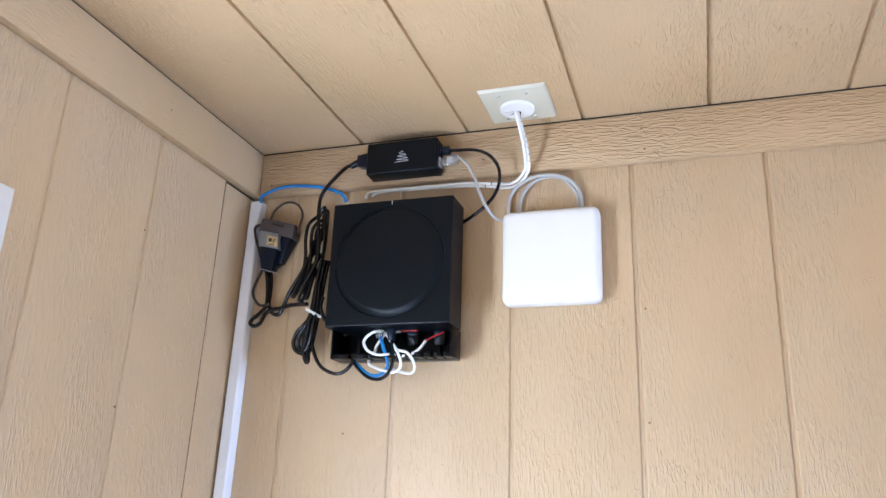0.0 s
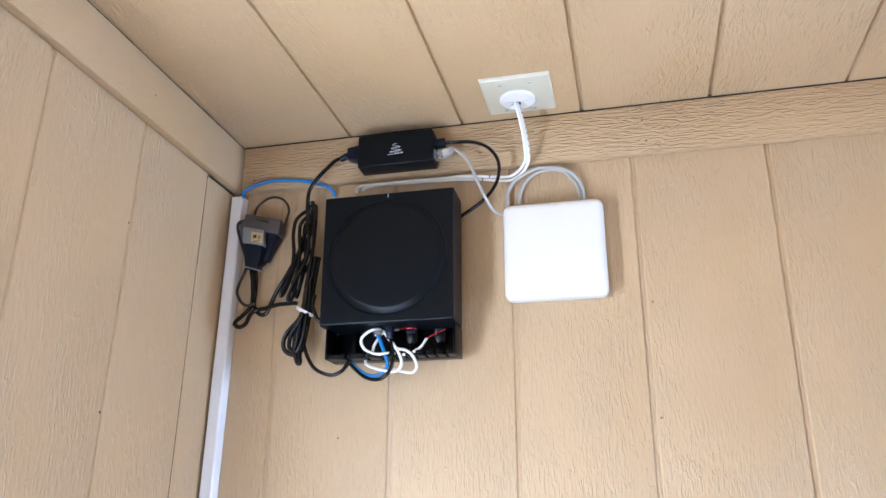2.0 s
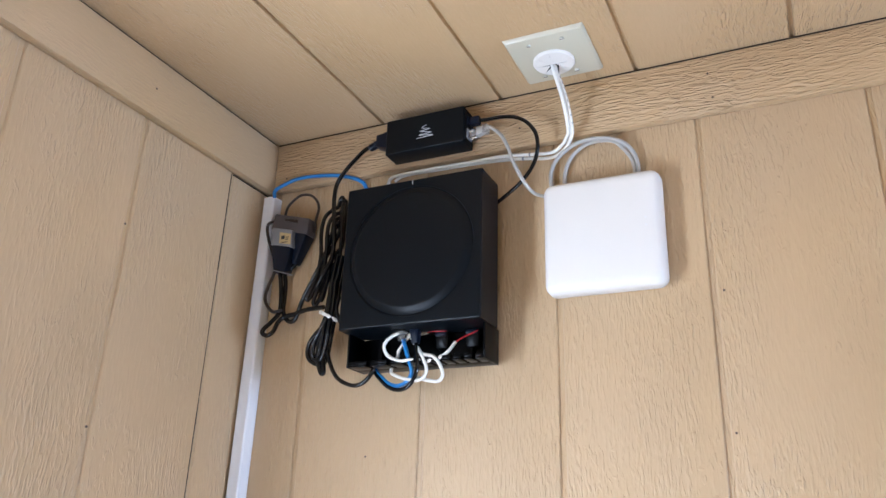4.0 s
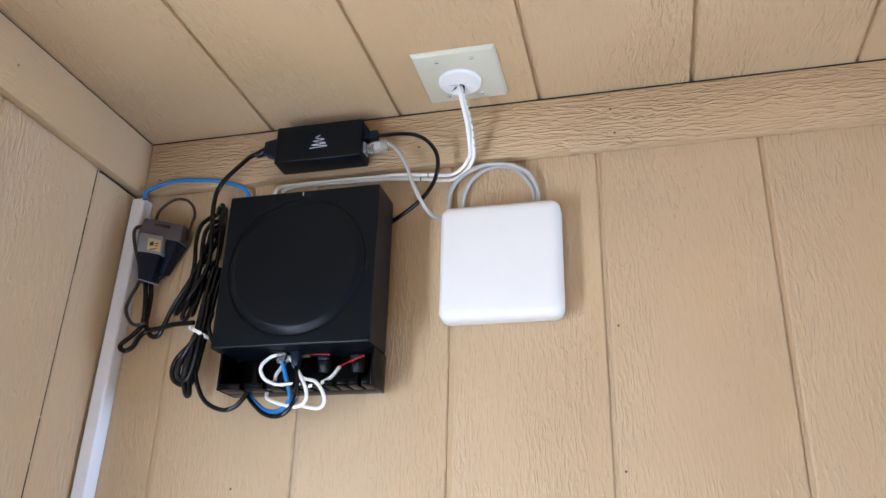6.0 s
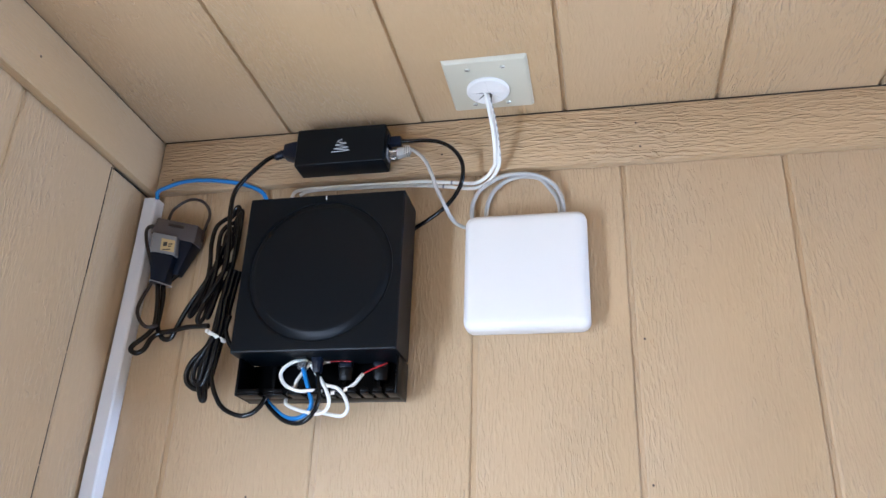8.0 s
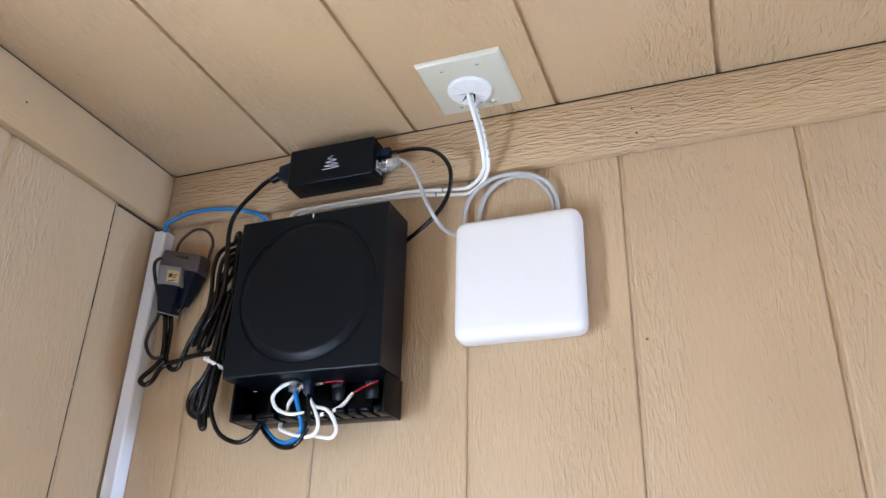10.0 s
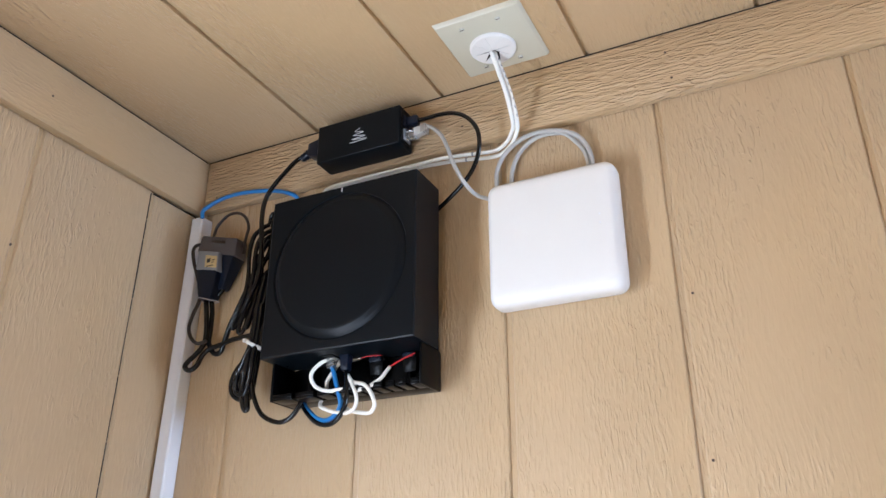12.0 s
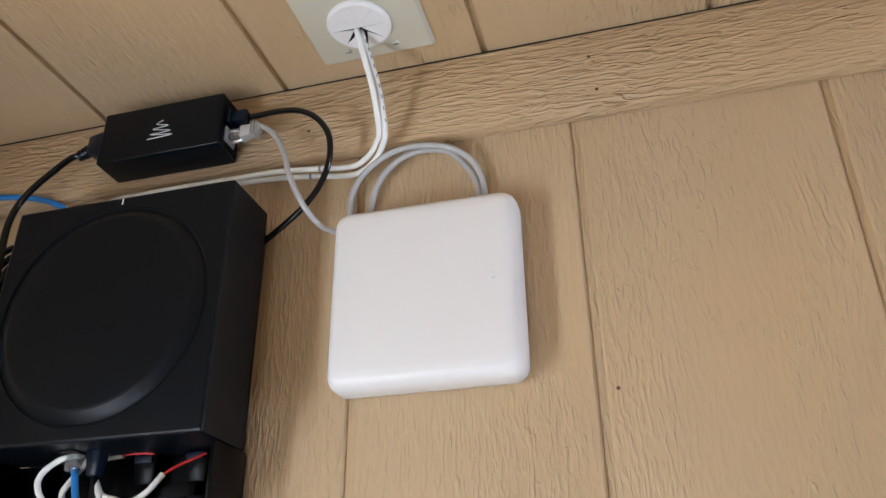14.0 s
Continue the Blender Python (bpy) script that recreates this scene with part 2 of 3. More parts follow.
ground = part("ground", rbox(-60, 60, -60, 60, -0.30, -0.12, 0), CONCRETE)
tagged(ground, "pale sunlit concrete yard round the building", "ground", kind="structure")
floor = part("floor", rbox(WALL_X - 0.12, FAR_X + 0.1, BACK_Y - 0.1, 0.12, -0.12, 0.0, 0.006), CONCRETE)
tagged(floor, "grey concrete floor slab", "floor", kind="structure")


def core(name, x0, x1, y0, y1, label, z1=CEIL + 0.1):
    ob = part(name, rbox(x0, x1, y0, y1, 0.0, z1, 0), PAINT_Z)
    return tagged(ob, label, "wall", kind="structure")


wall_back = core("wall_back", WALL_X - 0.12, FAR_X + 0.12, 0.0031, 0.12, "tan painted vertical groove siding wall")
wall_left = core("wall_left", WALL_X - 0.12, WALL_X - 0.0034, LIGHT_Y1, 0.0031, "short tan painted siding wall beside the corner")


def infill(name, x0, x1, y0, y1, z0, z1, label):
    tagged(part(name, rbox(x0, x1, y0, y1, z0, z1, 0), PAINT_Z), label, "wall", kind="structure")


# the window past the short wall, then unseen far and front walls added round the fills
infill("wall_window_side", WALL_X - 0.12, WALL_X, BACK_Y, LIGHT_Y0, 0.0, CEIL + 0.1, "tan painted wall past the side window")
infill("wall_window_head", WALL_X - 0.12, WALL_X - 0.0034, LIGHT_Y0, LIGHT_Y1, LIGHT_Z1, CEIL + 0.1, "tan painted wall over the side window")
infill("wall_window_foot", WALL_X - 0.12, WALL_X - 0.0034, LIGHT_Y0, LIGHT_Y1, 0.0, LIGHT_Z0, "tan painted wall under the side window")
for y0, y1, z0, z1 in ((BACK_Y - 0.12, SIDE_Y0, 0.0, CEIL + 0.1), (SIDE_Y1, 0.004, 0.0, CEIL + 0.1), (SIDE_Y0, SIDE_Y1, 0.0, SIDE_Z0), (SIDE_Y0, SIDE_Y1, SIDE_Z1, CEIL + 0.1)):
    infill("wall_right", FAR_X + 0.006, FAR_X + 0.12, y0, y1, z0, z1, "unseen tan far wall, added round a fill light opening")
_cuts = [(WALL_X - 0.12, FILL_X0, 0.0, CEIL + 0.1), (FILL_X0, FILL_X1, 0.0, FILL_Z0), (FILL_X0, FILL_X1, FILL_Z1, CEIL + 0.1), (FILL_X1, FAR_X + 0.005, 0.0, CEIL + 0.1)]
for x0, x1, z0, z1 in _cuts:
    infill("wall_front", x0, x1, BACK_Y - 0.12, BACK_Y, z0, z1, "unseen tan front wall, added round a fill light opening")


def soffit():
    """Grooved ceiling sheet in one mesh: flat strips with sunk joints that run away from the back wall."""
    bm = bmesh.new()
    edges = [WALL_X - 0.12] + [0.242 + 0.2060 * k for k in range(0, 28)] + [FAR_X + 0.12]
    g, y0, y1 = 0.0038, BACK_Y - 0.12, 0.10
    prof = []
    for i, x in enumerate(edges[1:-1]):
        prof += [(x - g, CEIL), (x - g + 0.0016, CEIL + 0.0052), (x + g - 0.0016, CEIL + 0.0052), (x + g, CEIL)]
    prof = [(edges[0], CEIL)] + prof + [(edges[-1], CEIL), (edges[-1], CEIL + 0.12), (edges[0], CEIL + 0.12)]
    a, b = [bm.verts.new((x, y0, z)) for x, z in prof], [bm.verts.new((x, y1, z)) for x, z in prof]
    n = len(prof)
    for k in range(n):
        bm.faces.new((a[k], a[(k + 1) % n], b[(k + 1) % n], b[k]))
    bm.faces.new(a[::-1]), bm.faces.new(b)
    return bm


ceiling = tagged(part("ceiling", soffit(), PAINT_CEIL, angle=20), "tan painted grooved soffit ceiling sheet", "ceiling", kind="structure")

# trim boards under the ceiling; a near-black strip paints the shaded gap above them
trim_back = part("trim_back", rbox(WALL_X + TRIM + 0.0005, FAR_X, -TRIM, -0.0002, 2.3100, CEIL - 0.0030, 0.0022), PAINT_TRIM_X)
part("gap_shade_strip", rbox(WALL_X + TRIM, FAR_X, -0.0128, -0.0008, CEIL - 0.0020, CEIL - 0.0003, 0), GAP, trim_back)
tagged(trim_back, "tan painted rough-grained trim board under the ceiling", "trim", kind="structure")
trim_left = part("trim_left", rbox(WALL_X + 0.0002, WALL_X + TRIM, BACK_Y, -0.0002, 2.308, CEIL - 0.0030, 0.0018), PAINT_TRIM_Y)
part("gap_shade_strip", rbox(WALL_X + 0.0008, WALL_X + 0.0125, BACK_Y, -0.016, CEIL - 0.0024, CEIL - 0.0003, 0), GAP, trim_left)
tagged(trim_left, "tan painted trim board along the side wall", "trim", kind="structure")

# flat casing round the side window: a head board over two side boards and a foot board
CASING = worn("pale_casing_paint", (0.70, 0.67, 0.62), 0.36, 0.03, 300.0, 0.0001)
casing = part("trim_window", rbox(WALL_X + 0.0003, WALL_X + 0.016, LIGHT_Y0 - 0.087, LIGHT_Y1 + 0.087, LIGHT_Z1 + 0.0025, LIGHT_Z1 + 0.098, 0.0018), CASING)
for y in (LIGHT_Y0 - 0.084, LIGHT_Y1 + 0.002):
    part("side_casing", rbox(WALL_X + 0.0003, WALL_X + 0.014, y, y + 0.082, LIGHT_Z0, LIGHT_Z1, 0.0018), CASING, casing)
part("foot_casing", rbox(WALL_X + 0.0003, WALL_X + 0.016, LIGHT_Y0 - 0.087, LIGHT_Y1 + 0.087, LIGHT_Z0 - 0.098, LIGHT_Z0 - 0.0025, 0.0018), CASING, casing)
part("caulk_joint", rbox(WALL_X + 0.0003, WALL_X + 0.006, LIGHT_Y0 - 0.087, LIGHT_Y1 + 0.087, LIGHT_Z1 + 0.0984, LIGHT_Z1 + 0.1010, 0), GAP, casing)
for y in (LIGHT_Y0 + 0.001, LIGHT_Y1 - 0.019):
    part("jamb", rbox(WALL_X - 0.12, WALL_X + 0.0001, y, y + 0.018, LIGHT_Z0 + 0.02, LIGHT_Z1 - 0.02, 0.0015), CASING, casing)
for z in (LIGHT_Z0 + 0.0005, LIGHT_Z1 - 0.0195):
    part("jamb", rbox(WALL_X - 0.12, WALL_X + 0.0001, LIGHT_Y0 + 0.001, LIGHT_Y1 - 0.001, z, z + 0.019, 0.0015), CASING, casing)
tagged(casing, "pale painted flat casing round a bright side window", "trim", kind="structure")

# ---- power and network gear ----
amp_x0, amp_x1, amp_z0, amp_z1, amp_back, amp_front = 0.2285, 0.4455, 2.034, 2.2525, -0.0175, -0.0815


def square_loop(bm, half, y, n=192, r=0.0012, cx=0.0, cz=0.0):
    """Points round a square with small round corners, matched to a circle by angle."""
    out = []
    for k in range(n):
        a = 2 * math.pi * k / n
        c, s = math.cos(a), math.sin(a)
        q = half / max(abs(c), abs(s))
        x, z = q * c, q * s
        lim = half - r
        if abs(x) > lim and abs(z) > lim:
            v = Vector((abs(x) - lim, abs(z) - lim))
            v = v.normalized() * min(r, v.length) if v.length > 0 else v
            x, z = math.copysign(lim + v.x, x), math.copysign(lim + v.y, z)
        out.append(bm.verts.new((cx + x, y, cz + z)))
    return out


def ring_loop(bm, r, y, n=192, cx=0.0, cz=0.0):
    return [bm.verts.new((cx + r * math.cos(2 * math.pi * k / n), y, cz + r * math.sin(2 * math.pi * k / n))) for k in range(n)]


def bridge(bm, a, b):
    n = len(a)
    for k in range(n):
        bm.faces.new((a[k], a[(k + 1) % n], b[(k + 1) % n], b[k]))


def amplifier():
    cx, cz, h = (amp_x0 + amp_x1) / 2, (amp_z0 + amp_z1) / 2, (amp_x1 - amp_x0) / 2
    t = thing("amplifier", (cx, amp_back, amp_z0), "square matt black amplifier with a round dish, built raised for its rim shading", "amplifier")
    bm = bmesh.new()
    k = dict(cx=cx, cz=cz)
    loops = [square_loop(bm, h - 0.002, amp_back, **k), square_loop(bm, h, amp_back - 0.002, **k), square_loop(bm, h, amp_front + 0.0022, **k),
             square_loop(bm, h - 0.0007, amp_front + 0.0007, **k), square_loop(bm, h - 0.0022, amp_front, **k),
             ring_loop(bm, 0.0976, amp_front, **k), ring_loop(bm, 0.0970, amp_front + 0.0013, **k), ring_loop(bm, 0.0952, amp_front + 0.0016, **k)]
    for a, b in zip(loops, loops[1:]):
        bridge(bm, a, b)
    bm.faces.new(loops[0])
    part("body", bm, BLACK, t, angle=14)
    # recessed dish shaped as a raised disc, so its lower rim catches the light
    bm = bmesh.new()
    ramp_prof = [(0.0952, 0.0016), (0.0944, 0.0006), (0.0880, -0.0030), (0.0862, -0.0040)]
    rim = [ring_loop(bm, r, amp_front + y, **k) for r, y in ramp_prof]
    for a, b in zip(rim, rim[1:]):
        bridge(bm, a, b)
    part("disc_rim", bm, BLACK, t, "sloping rim of the dish, turned outward for its shading", angle=30)
    bm = bmesh.new()
    disc = [ring_loop(bm, r, amp_front + y, **k) for r, y in ((0.0862, -0.0040), (0.0846, -0.0044), (0.0830, -0.0045))]
    bridge(bm, disc[0], disc[1]), bridge(bm, disc[1], disc[2])
    bm.faces.new(disc[-1])
    part("disc", bm, BLACK, t, "round dish floor on the front, built raised", angle=30)
    part("white_mark", rbox(cx - 0.0007, cx + 0.0007, amp_front - 0.0004, amp_front + 0.001, amp_z1 - 0.0085, amp_z1 - 0.0022, 0.0003, 1), WHITE_CASE, t, "tiny white status mark")
    for x0, x1 in ((0.356, 0.378), (0.402, 0.424)):
        c = part("speaker_connector", block(x0 + 0.002, x1 - 0.002, -0.030, -0.013, 2.010, 2.034, x0, x1, -0.033, -0.012, 0.002), BLACK_SIDE, t, "black speaker connector block")
        part("socket", rbox(x0 + 0.003, x1 - 0.003, -0.0350, -0.0325, 2.0270, 2.0325, 0.0006), NAVY_PLASTIC, c)
    part("network_port", rbox(0.304, 0.323, -0.062, -0.044, 2.0335, 2.036, 0.0005, 1), BLACK_SIDE, t)
    return t


def wall_bracket():
    t = thing("wall_bracket", (0.338, 0.0, 1.988), "black plastic wall bracket with an open cable tray", "bracket")
    part("back_plate", rbox(0.240, 0.4370, -0.0172, -0.0005, 2.0356, 2.240, 0.0015), BLACK_SIDE, t)
    part("tray_back", rbox(0.2352, 0.4398, -0.0170, -0.0005, 1.9898, 2.0352, 0.0010), BLACK_SIDE, t)
    for x in (0.2315, 0.4400):
        part("side_wall", rbox(x, x + 0.0035, -0.0580, -0.009, 1.9862, 2.0352, 0.001), BLACK_SIDE, t)
    part("tray_floor", rbox(0.2350, 0.4400, -0.034, -0.009, 1.9866, 1.9896, 0.0006), BLACK_SIDE, t)
    # front lip cut into tabs, each with an upturned edge and a ribbed tooth
    tabs = [(0.2352, 0.2640), (0.2700, 0.2960), (0.3020, 0.3200), (0.3260, 0.3420)] + [(0.3475 + 0.0163 * k, 0.3590 + 0.0163 * k) for k in range(6)]
    for x0, x1 in tabs:
        x1 = min(x1, 0.4398)
        tab = part("lip_tab", rbox(x0, x1, -0.0580, -0.0342, 1.9864, 1.9892, 0.0006), BLACK_SIDE, t)
        part("lip_edge", rbox(x0, x1, -0.0580, -0.0552, 1.9894, 1.9942, 0.0008), BLACK_SIDE, tab)
    for x in (0.3640, 0.4090):
        part("rib", rbox(x, x + 0.0050, -0.0300, -0.0174, 1.9898, 2.0100, 0.0012), BLACK_SIDE, t)
    part("cable_post", rbox(0.266, 0.274, -0.032, -0.010, 1.9912, 2.0300, 0.0015), BLACK_SIDE, t)
    return t


def power_injector():
    t = thing("power_injector", (0.337, -0.015, 2.316), "small black network power injector fixed to the trim board", "power injector")
    part("case", rbox(0.271, 0.403, -0.0525, -0.0155, 2.317, 2.3765, 0.0022, 3), BLACK, t)
    part("end_panel", rbox(0.4032, 0.4042, -0.049, -0.019, 2.321, 2.373, 0.0004, 1), BLACK_SIDE, t)
    mark = [(0.3405, 2.3560), (0.3335, 2.3520), (0.3470, 2.3485), (0.3305, 2.3465), (0.3500, 2.3420), (0.3285, 2.3405), (0.3525, 2.3370), (0.3255, 2.3355)]
    part("front_mark", tube([(x, -0.0526, z) for x, z in mark], 0.0007, 6, 4, flat=0.6), SILVER, t, "silver zigzag mark")
    part("network_socket", rbox(0.4035, 0.4060, -0.044, -0.026, 2.326, 2.342, 0.0004, 1), GREY_PLASTIC, t)
    part("power_socket", rbox(0.4035, 0.4062, -0.044, -0.026, 2.348, 2.364, 0.0006, 1), NAVY_PLASTIC, t)
    return t


def access_point():
    x0, x1, z0, z1, y1 = 0.5165, 0.6775, 2.0725, 2.2335, -0.034
    t = thing("access_point", (0.599, 0.0, z0), "white rounded square wireless access point on the siding", "access point")
    bm = bmesh.new()
    cx, cz, h = (x0 + x1) / 2, (z0 + z1) / 2, (x1 - x0) / 2
    prof = [(-0.003, -0.004), (-0.0045, -0.0012), (-0.007, 0.0)]
    prof += [(y1 + 0.014 - 0.014 * math.sin(a), -0.0105 * (1 - math.cos(a))) for a in (math.pi / 2 * k / 7 for k in range(7))]
    prof += [(y1 - 0.0002, -0.015), (y1 - 0.0006, -0.030)]
    loops = [square_loop(bm, h + d, y, r=max(0.013 + d * 0.3, 0.006), cx=cx, cz=cz) for y, d in prof]
    for a, b in zip(loops, loops[1:]):
        bridge(bm, a, b)
    bm.faces.new(loops[0]), bm.faces.new(loops[-1])
    part("cover", bm, WHITE_CASE, t, angle=60)
    part("mount_plate", rbox(x0 + 0.02, x1 - 0.02, -0.0035, 0.0, z0 + 0.02, z1 - 0.02, 0.001), GREY_PLASTIC, t)
    # two small white dots on the cover
    for z in (2.163, 2.152):
        part("white_mark", rod((0.657, y1 - 0.0003, z), (0.657, y1 - 0.0010, z), 0.0011, sides=10), WHITE_DUCT, t)
    return t


def cable_plate():
    t = thing("cable_plate", (0.557, -0.094, CEIL), "almond two-gang ceiling plate with a white round brush grommet", "wall plate")
    x0, x1, y0, y1 = 0.5005, 0.6135, -0.1515, -0.0385
    part("plate", block(x0 + 0.0035, x1 - 0.0035, y0 + 0.0035, y1 - 0.0035, CEIL - 0.0058, CEIL - 0.0001, x0, x1, y0, y1, 0.0012), ALMOND, t)
    cx, cy, zt = 0.5545, -0.0865, CEIL - 0.0059
    bm = bmesh.new()
    prof = [(0.0290, zt), (0.0290, zt - 0.0030), (0.0280, zt - 0.0042), (0.0262, zt - 0.0048), (0.0250, zt - 0.0046)]
    loops = [[bm.verts.new((cx + r * math.cos(2 * math.pi * k / 40), cy + r * math.sin(2 * math.pi * k / 40), z)) for k in range(40)] for r, z in prof]
    for a, b in zip(loops, loops[1:]):
        bridge(bm, a, b)
    g = part("grommet", bm, WHITE_CASE, t, "white round grommet", angle=50)
    part("opening", rod((cx, cy, zt - 0.0001), (cx, cy, zt - 0.0008), 0.0250, sides=40), GAP, g)
    # soft flaps cut as a star, two of them pushed open by the cables
    for k in range(8):
        a0, a1 = 2 * math.pi * (k + 0.006) / 8, 2 * math.pi * (k + 0.994) / 8
        bm = bmesh.new()
        dip = -0.012 if k in (1, 2) else 0.0005
        tip = {0: 0.003, 1: 0.011, 2: 0.011, 3: 0.006}.get(k, 0.0001)
        mid = (a0 + a1) / 2
        rim = [(cx + 0.0252 * math.cos(a), cy + 0.0252 * math.sin(a), zt - 0.0044) for a in (a0 + (a1 - a0) * j / 6 for j in range(7))]
        top = [bm.verts.new(q) for q in rim] + [bm.verts.new((cx + tip * math.cos(mid), cy + tip * math.sin(mid), zt - 0.0044 - dip if dip > 0 else zt - 0.0044 + (0.003 if dip < 0 else 0)))]
        low = [bm.verts.new(v.co + Vector((0, 0, 0.0008))) for v in top]
        bm.faces.new(top), bm.faces.new(low[::-1])
        for j in range(len(top)):
            bm.faces.new((top[j], low[j], low[(j + 1) % len(top)], top[(j + 1) % len(top)]))
        part("flap", bm, WHITE_CASE, g, angle=30)
    for x, y in ((0.5335, -0.134), (0.5800, -0.134), (0.5785, -0.0535), (0.5320, -0.0545)):
        s = part("screw", rod((x, y, CEIL - 0.0056), (x, y, CEIL - 0.0072), 0.0036, 0.0028, 14), SCREW, t)
        part("slot", rbox(x - 0.0026, x + 0.0026, y - 0.0004, y + 0.0004, CEIL - 0.0075, CEIL - 0.0070, 0), STEEL, s)
    return t


def cable_raceway():
    t = thing("cable_raceway", (0.040, -0.001, 0.0), "white plastic cable raceway running down the corner", "raceway")
    part("channel", rbox(0.0205, 0.0445, -0.0080, -0.0006, 0.02, 2.299, 0.0008), WHITE_DUCT, t)
    bm = bmesh.new()
    prof = [(0.0207, -0.0075), (0.0207, -0.0175), (0.0242, -0.0228), (0.0258, -0.0235), (0.0430, -0.0235), (0.0450, -0.0215), (0.0450, -0.0075)]
    a, b = [bm.verts.new((x, y, 0.02)) for x, y in prof], [bm.verts.new((x, y, 2.298)) for x, y in prof]
    for k in range(len(prof)):
        bm.faces.new((a[k], a[(k + 1) % len(prof)], b[(k + 1) % len(prof)], b[k]))
    bm.faces.new(a[::-1]), bm.faces.new(b)
    part("cover", bm, WHITE_DUCT, t, angle=20)
    return t


amplifier(), wall_bracket(), power_injector(), access_point(), cable_plate()
raceway = cable_raceway()

# ---- cables ----
WHITE_A = [(0.5500, -0.084, 2.398), (0.5515, -0.080, 2.385), (0.5550, -0.070, 2.365), (0.5580, -0.055, 2.342)] + [(0.558, -0.036, 2.312), (0.553, -0.028, 2.304), (0.545, -0.022, 2.297), (0.532, -0.019, 2.29), (0.517, -0.019, 2.289), (0.495, -0.019, 2.292), (0.449, -0.019, 2.297), (0.412, -0.019, 2.297), (0.354, -0.018, 2.298), (0.303, -0.016, 2.299), (0.273, -0.013, 2.3), (0.258, -0.008, 2.299), (0.254, -0.007, 2.29)]
WHITE_B = [(0.5525, -0.079, 2.398), (0.5545, -0.074, 2.385), (0.5590, -0.063, 2.365), (0.5620, -0.048, 2.342)] + [(0.563, -0.034, 2.312), (0.558, -0.026, 2.301), (0.548, -0.018, 2.292), (0.534, -0.013, 2.286), (0.516, -0.01, 2.286), (0.481, -0.008, 2.293), (0.444, -0.008, 2.297), (0.4, -0.008, 2.299), (0.348, -0.008, 2.3), (0.302, -0.008, 2.301), (0.277, -0.008, 2.299), (0.266, -0.007, 2.294)]
for line in (WHITE_A, WHITE_B):
    w = cord("speaker_cable", line, 0.0027, WHITE_CORD, "white round cable from the ceiling plate along the trim", flat=0.95)
    tagged(w, group="white cables from the ceiling plate")
    x, y, z = line[9]
    part("print_ring", tube([(x - 0.0012, y, z + 0.0002), (x, y, z), (x + 0.0012, y, z - 0.0002)], 0.0029, 10, 2), GREY_PLASTIC, w)

# faint jacket printing, too small to read
for k in range(9):
    a, c = Vector(WHITE_B[1 + k // 3]), Vector(WHITE_B[2 + k // 3])
    q = a.lerp(c, (k % 3) / 3 + 0.1)
    way = (c - a).normalized()
    part("printed_bar", tube([q - way * 0.0018, q, q + way * 0.0018], 0.0006, 6, 2), GREY_PLASTIC, w).location = Vector((0.0022, -0.0019, 0.0))

data = cord("network_cable", [(0.429, -0.034, 2.343), (0.441, -0.036, 2.339), (0.459, -0.042, 2.319), (0.471, -0.046, 2.294), (0.479, -0.05, 2.271), (0.491, -0.05, 2.244), (0.497, -0.04, 2.232), (0.503, -0.026, 2.226), (0.512, -0.016, 2.224), (0.519, -0.012, 2.223)], 0.0026, GREY_CORD, "light grey network cable between injector and access point")
part("plug", rbox(0.4062, 0.4210, -0.0405, -0.0295, 2.3290, 2.3400, 0.001), CLEAR, data, "clear connector")
boot = part("boot", taper([(0.418, -0.0410, 2.3285), (0.418, -0.0290, 2.3285), (0.418, -0.0290, 2.3425), (0.418, -0.0410, 2.3425)], [(0.438, -0.0380, 2.3345), (0.438, -0.0320, 2.3345), (0.438, -0.0320, 2.3440), (0.438, -0.0380, 2.3440)]), GREY_CORD, data, "ribbed grey strain relief")
for k in range(3):
    x = 0.428 + 0.003 * k
    part("rib", rbox(x, x + 0.0012, -0.0410, -0.0290, 2.3315, 2.3455, 0.0004, 1), GREY_CORD, boot)

dc = cord("power_lead", [(0.419, -0.034, 2.356), (0.437, -0.036, 2.354), (0.457, -0.04, 2.351), (0.48, -0.044, 2.344), (0.499, -0.046, 2.331), (0.512, -0.046, 2.312), (0.515, -0.044, 2.293), (0.511, -0.04, 2.275), (0.5, -0.034, 2.259), (0.483, -0.028, 2.245), (0.463, -0.022, 2.234), (0.446, -0.016, 2.227), (0.436, -0.014, 2.223)], 0.0029, BLACK_CORD, "glossy black lead looping from the injector behind the amplifier")
part("plug", rbox(0.4060, 0.4225, -0.0405, -0.0290, 2.3495, 2.3625, 0.002), NAVY_PLASTIC, dc)

loop_a = cord("network_cable", [(0.524, -0.006, 2.23), (0.522, -0.007, 2.249), (0.524, -0.009, 2.265), (0.534, -0.013, 2.28), (0.55, -0.019, 2.289), (0.57, -0.022, 2.296), (0.594, -0.022, 2.297), (0.616, -0.019, 2.293), (0.633, -0.014, 2.284), (0.643, -0.01, 2.269), (0.647, -0.008, 2.251), (0.646, -0.007, 2.232)], 0.0029, GREY_CORD, "grey network cable looped above the access point")
loop_b = cord("network_cable", [(0.542, -0.006, 2.227), (0.542, -0.006, 2.249), (0.545, -0.007, 2.265), (0.554, -0.009, 2.281), (0.57, -0.013, 2.292), (0.587, -0.015, 2.296), (0.603, -0.014, 2.296), (0.617, -0.011, 2.293), (0.628, -0.007, 2.282), (0.638, -0.006, 2.266), (0.642, -0.006, 2.248), (0.641, -0.006, 2.233)], 0.0029, GREY_CORD, "grey network cable, inner loop above the access point")

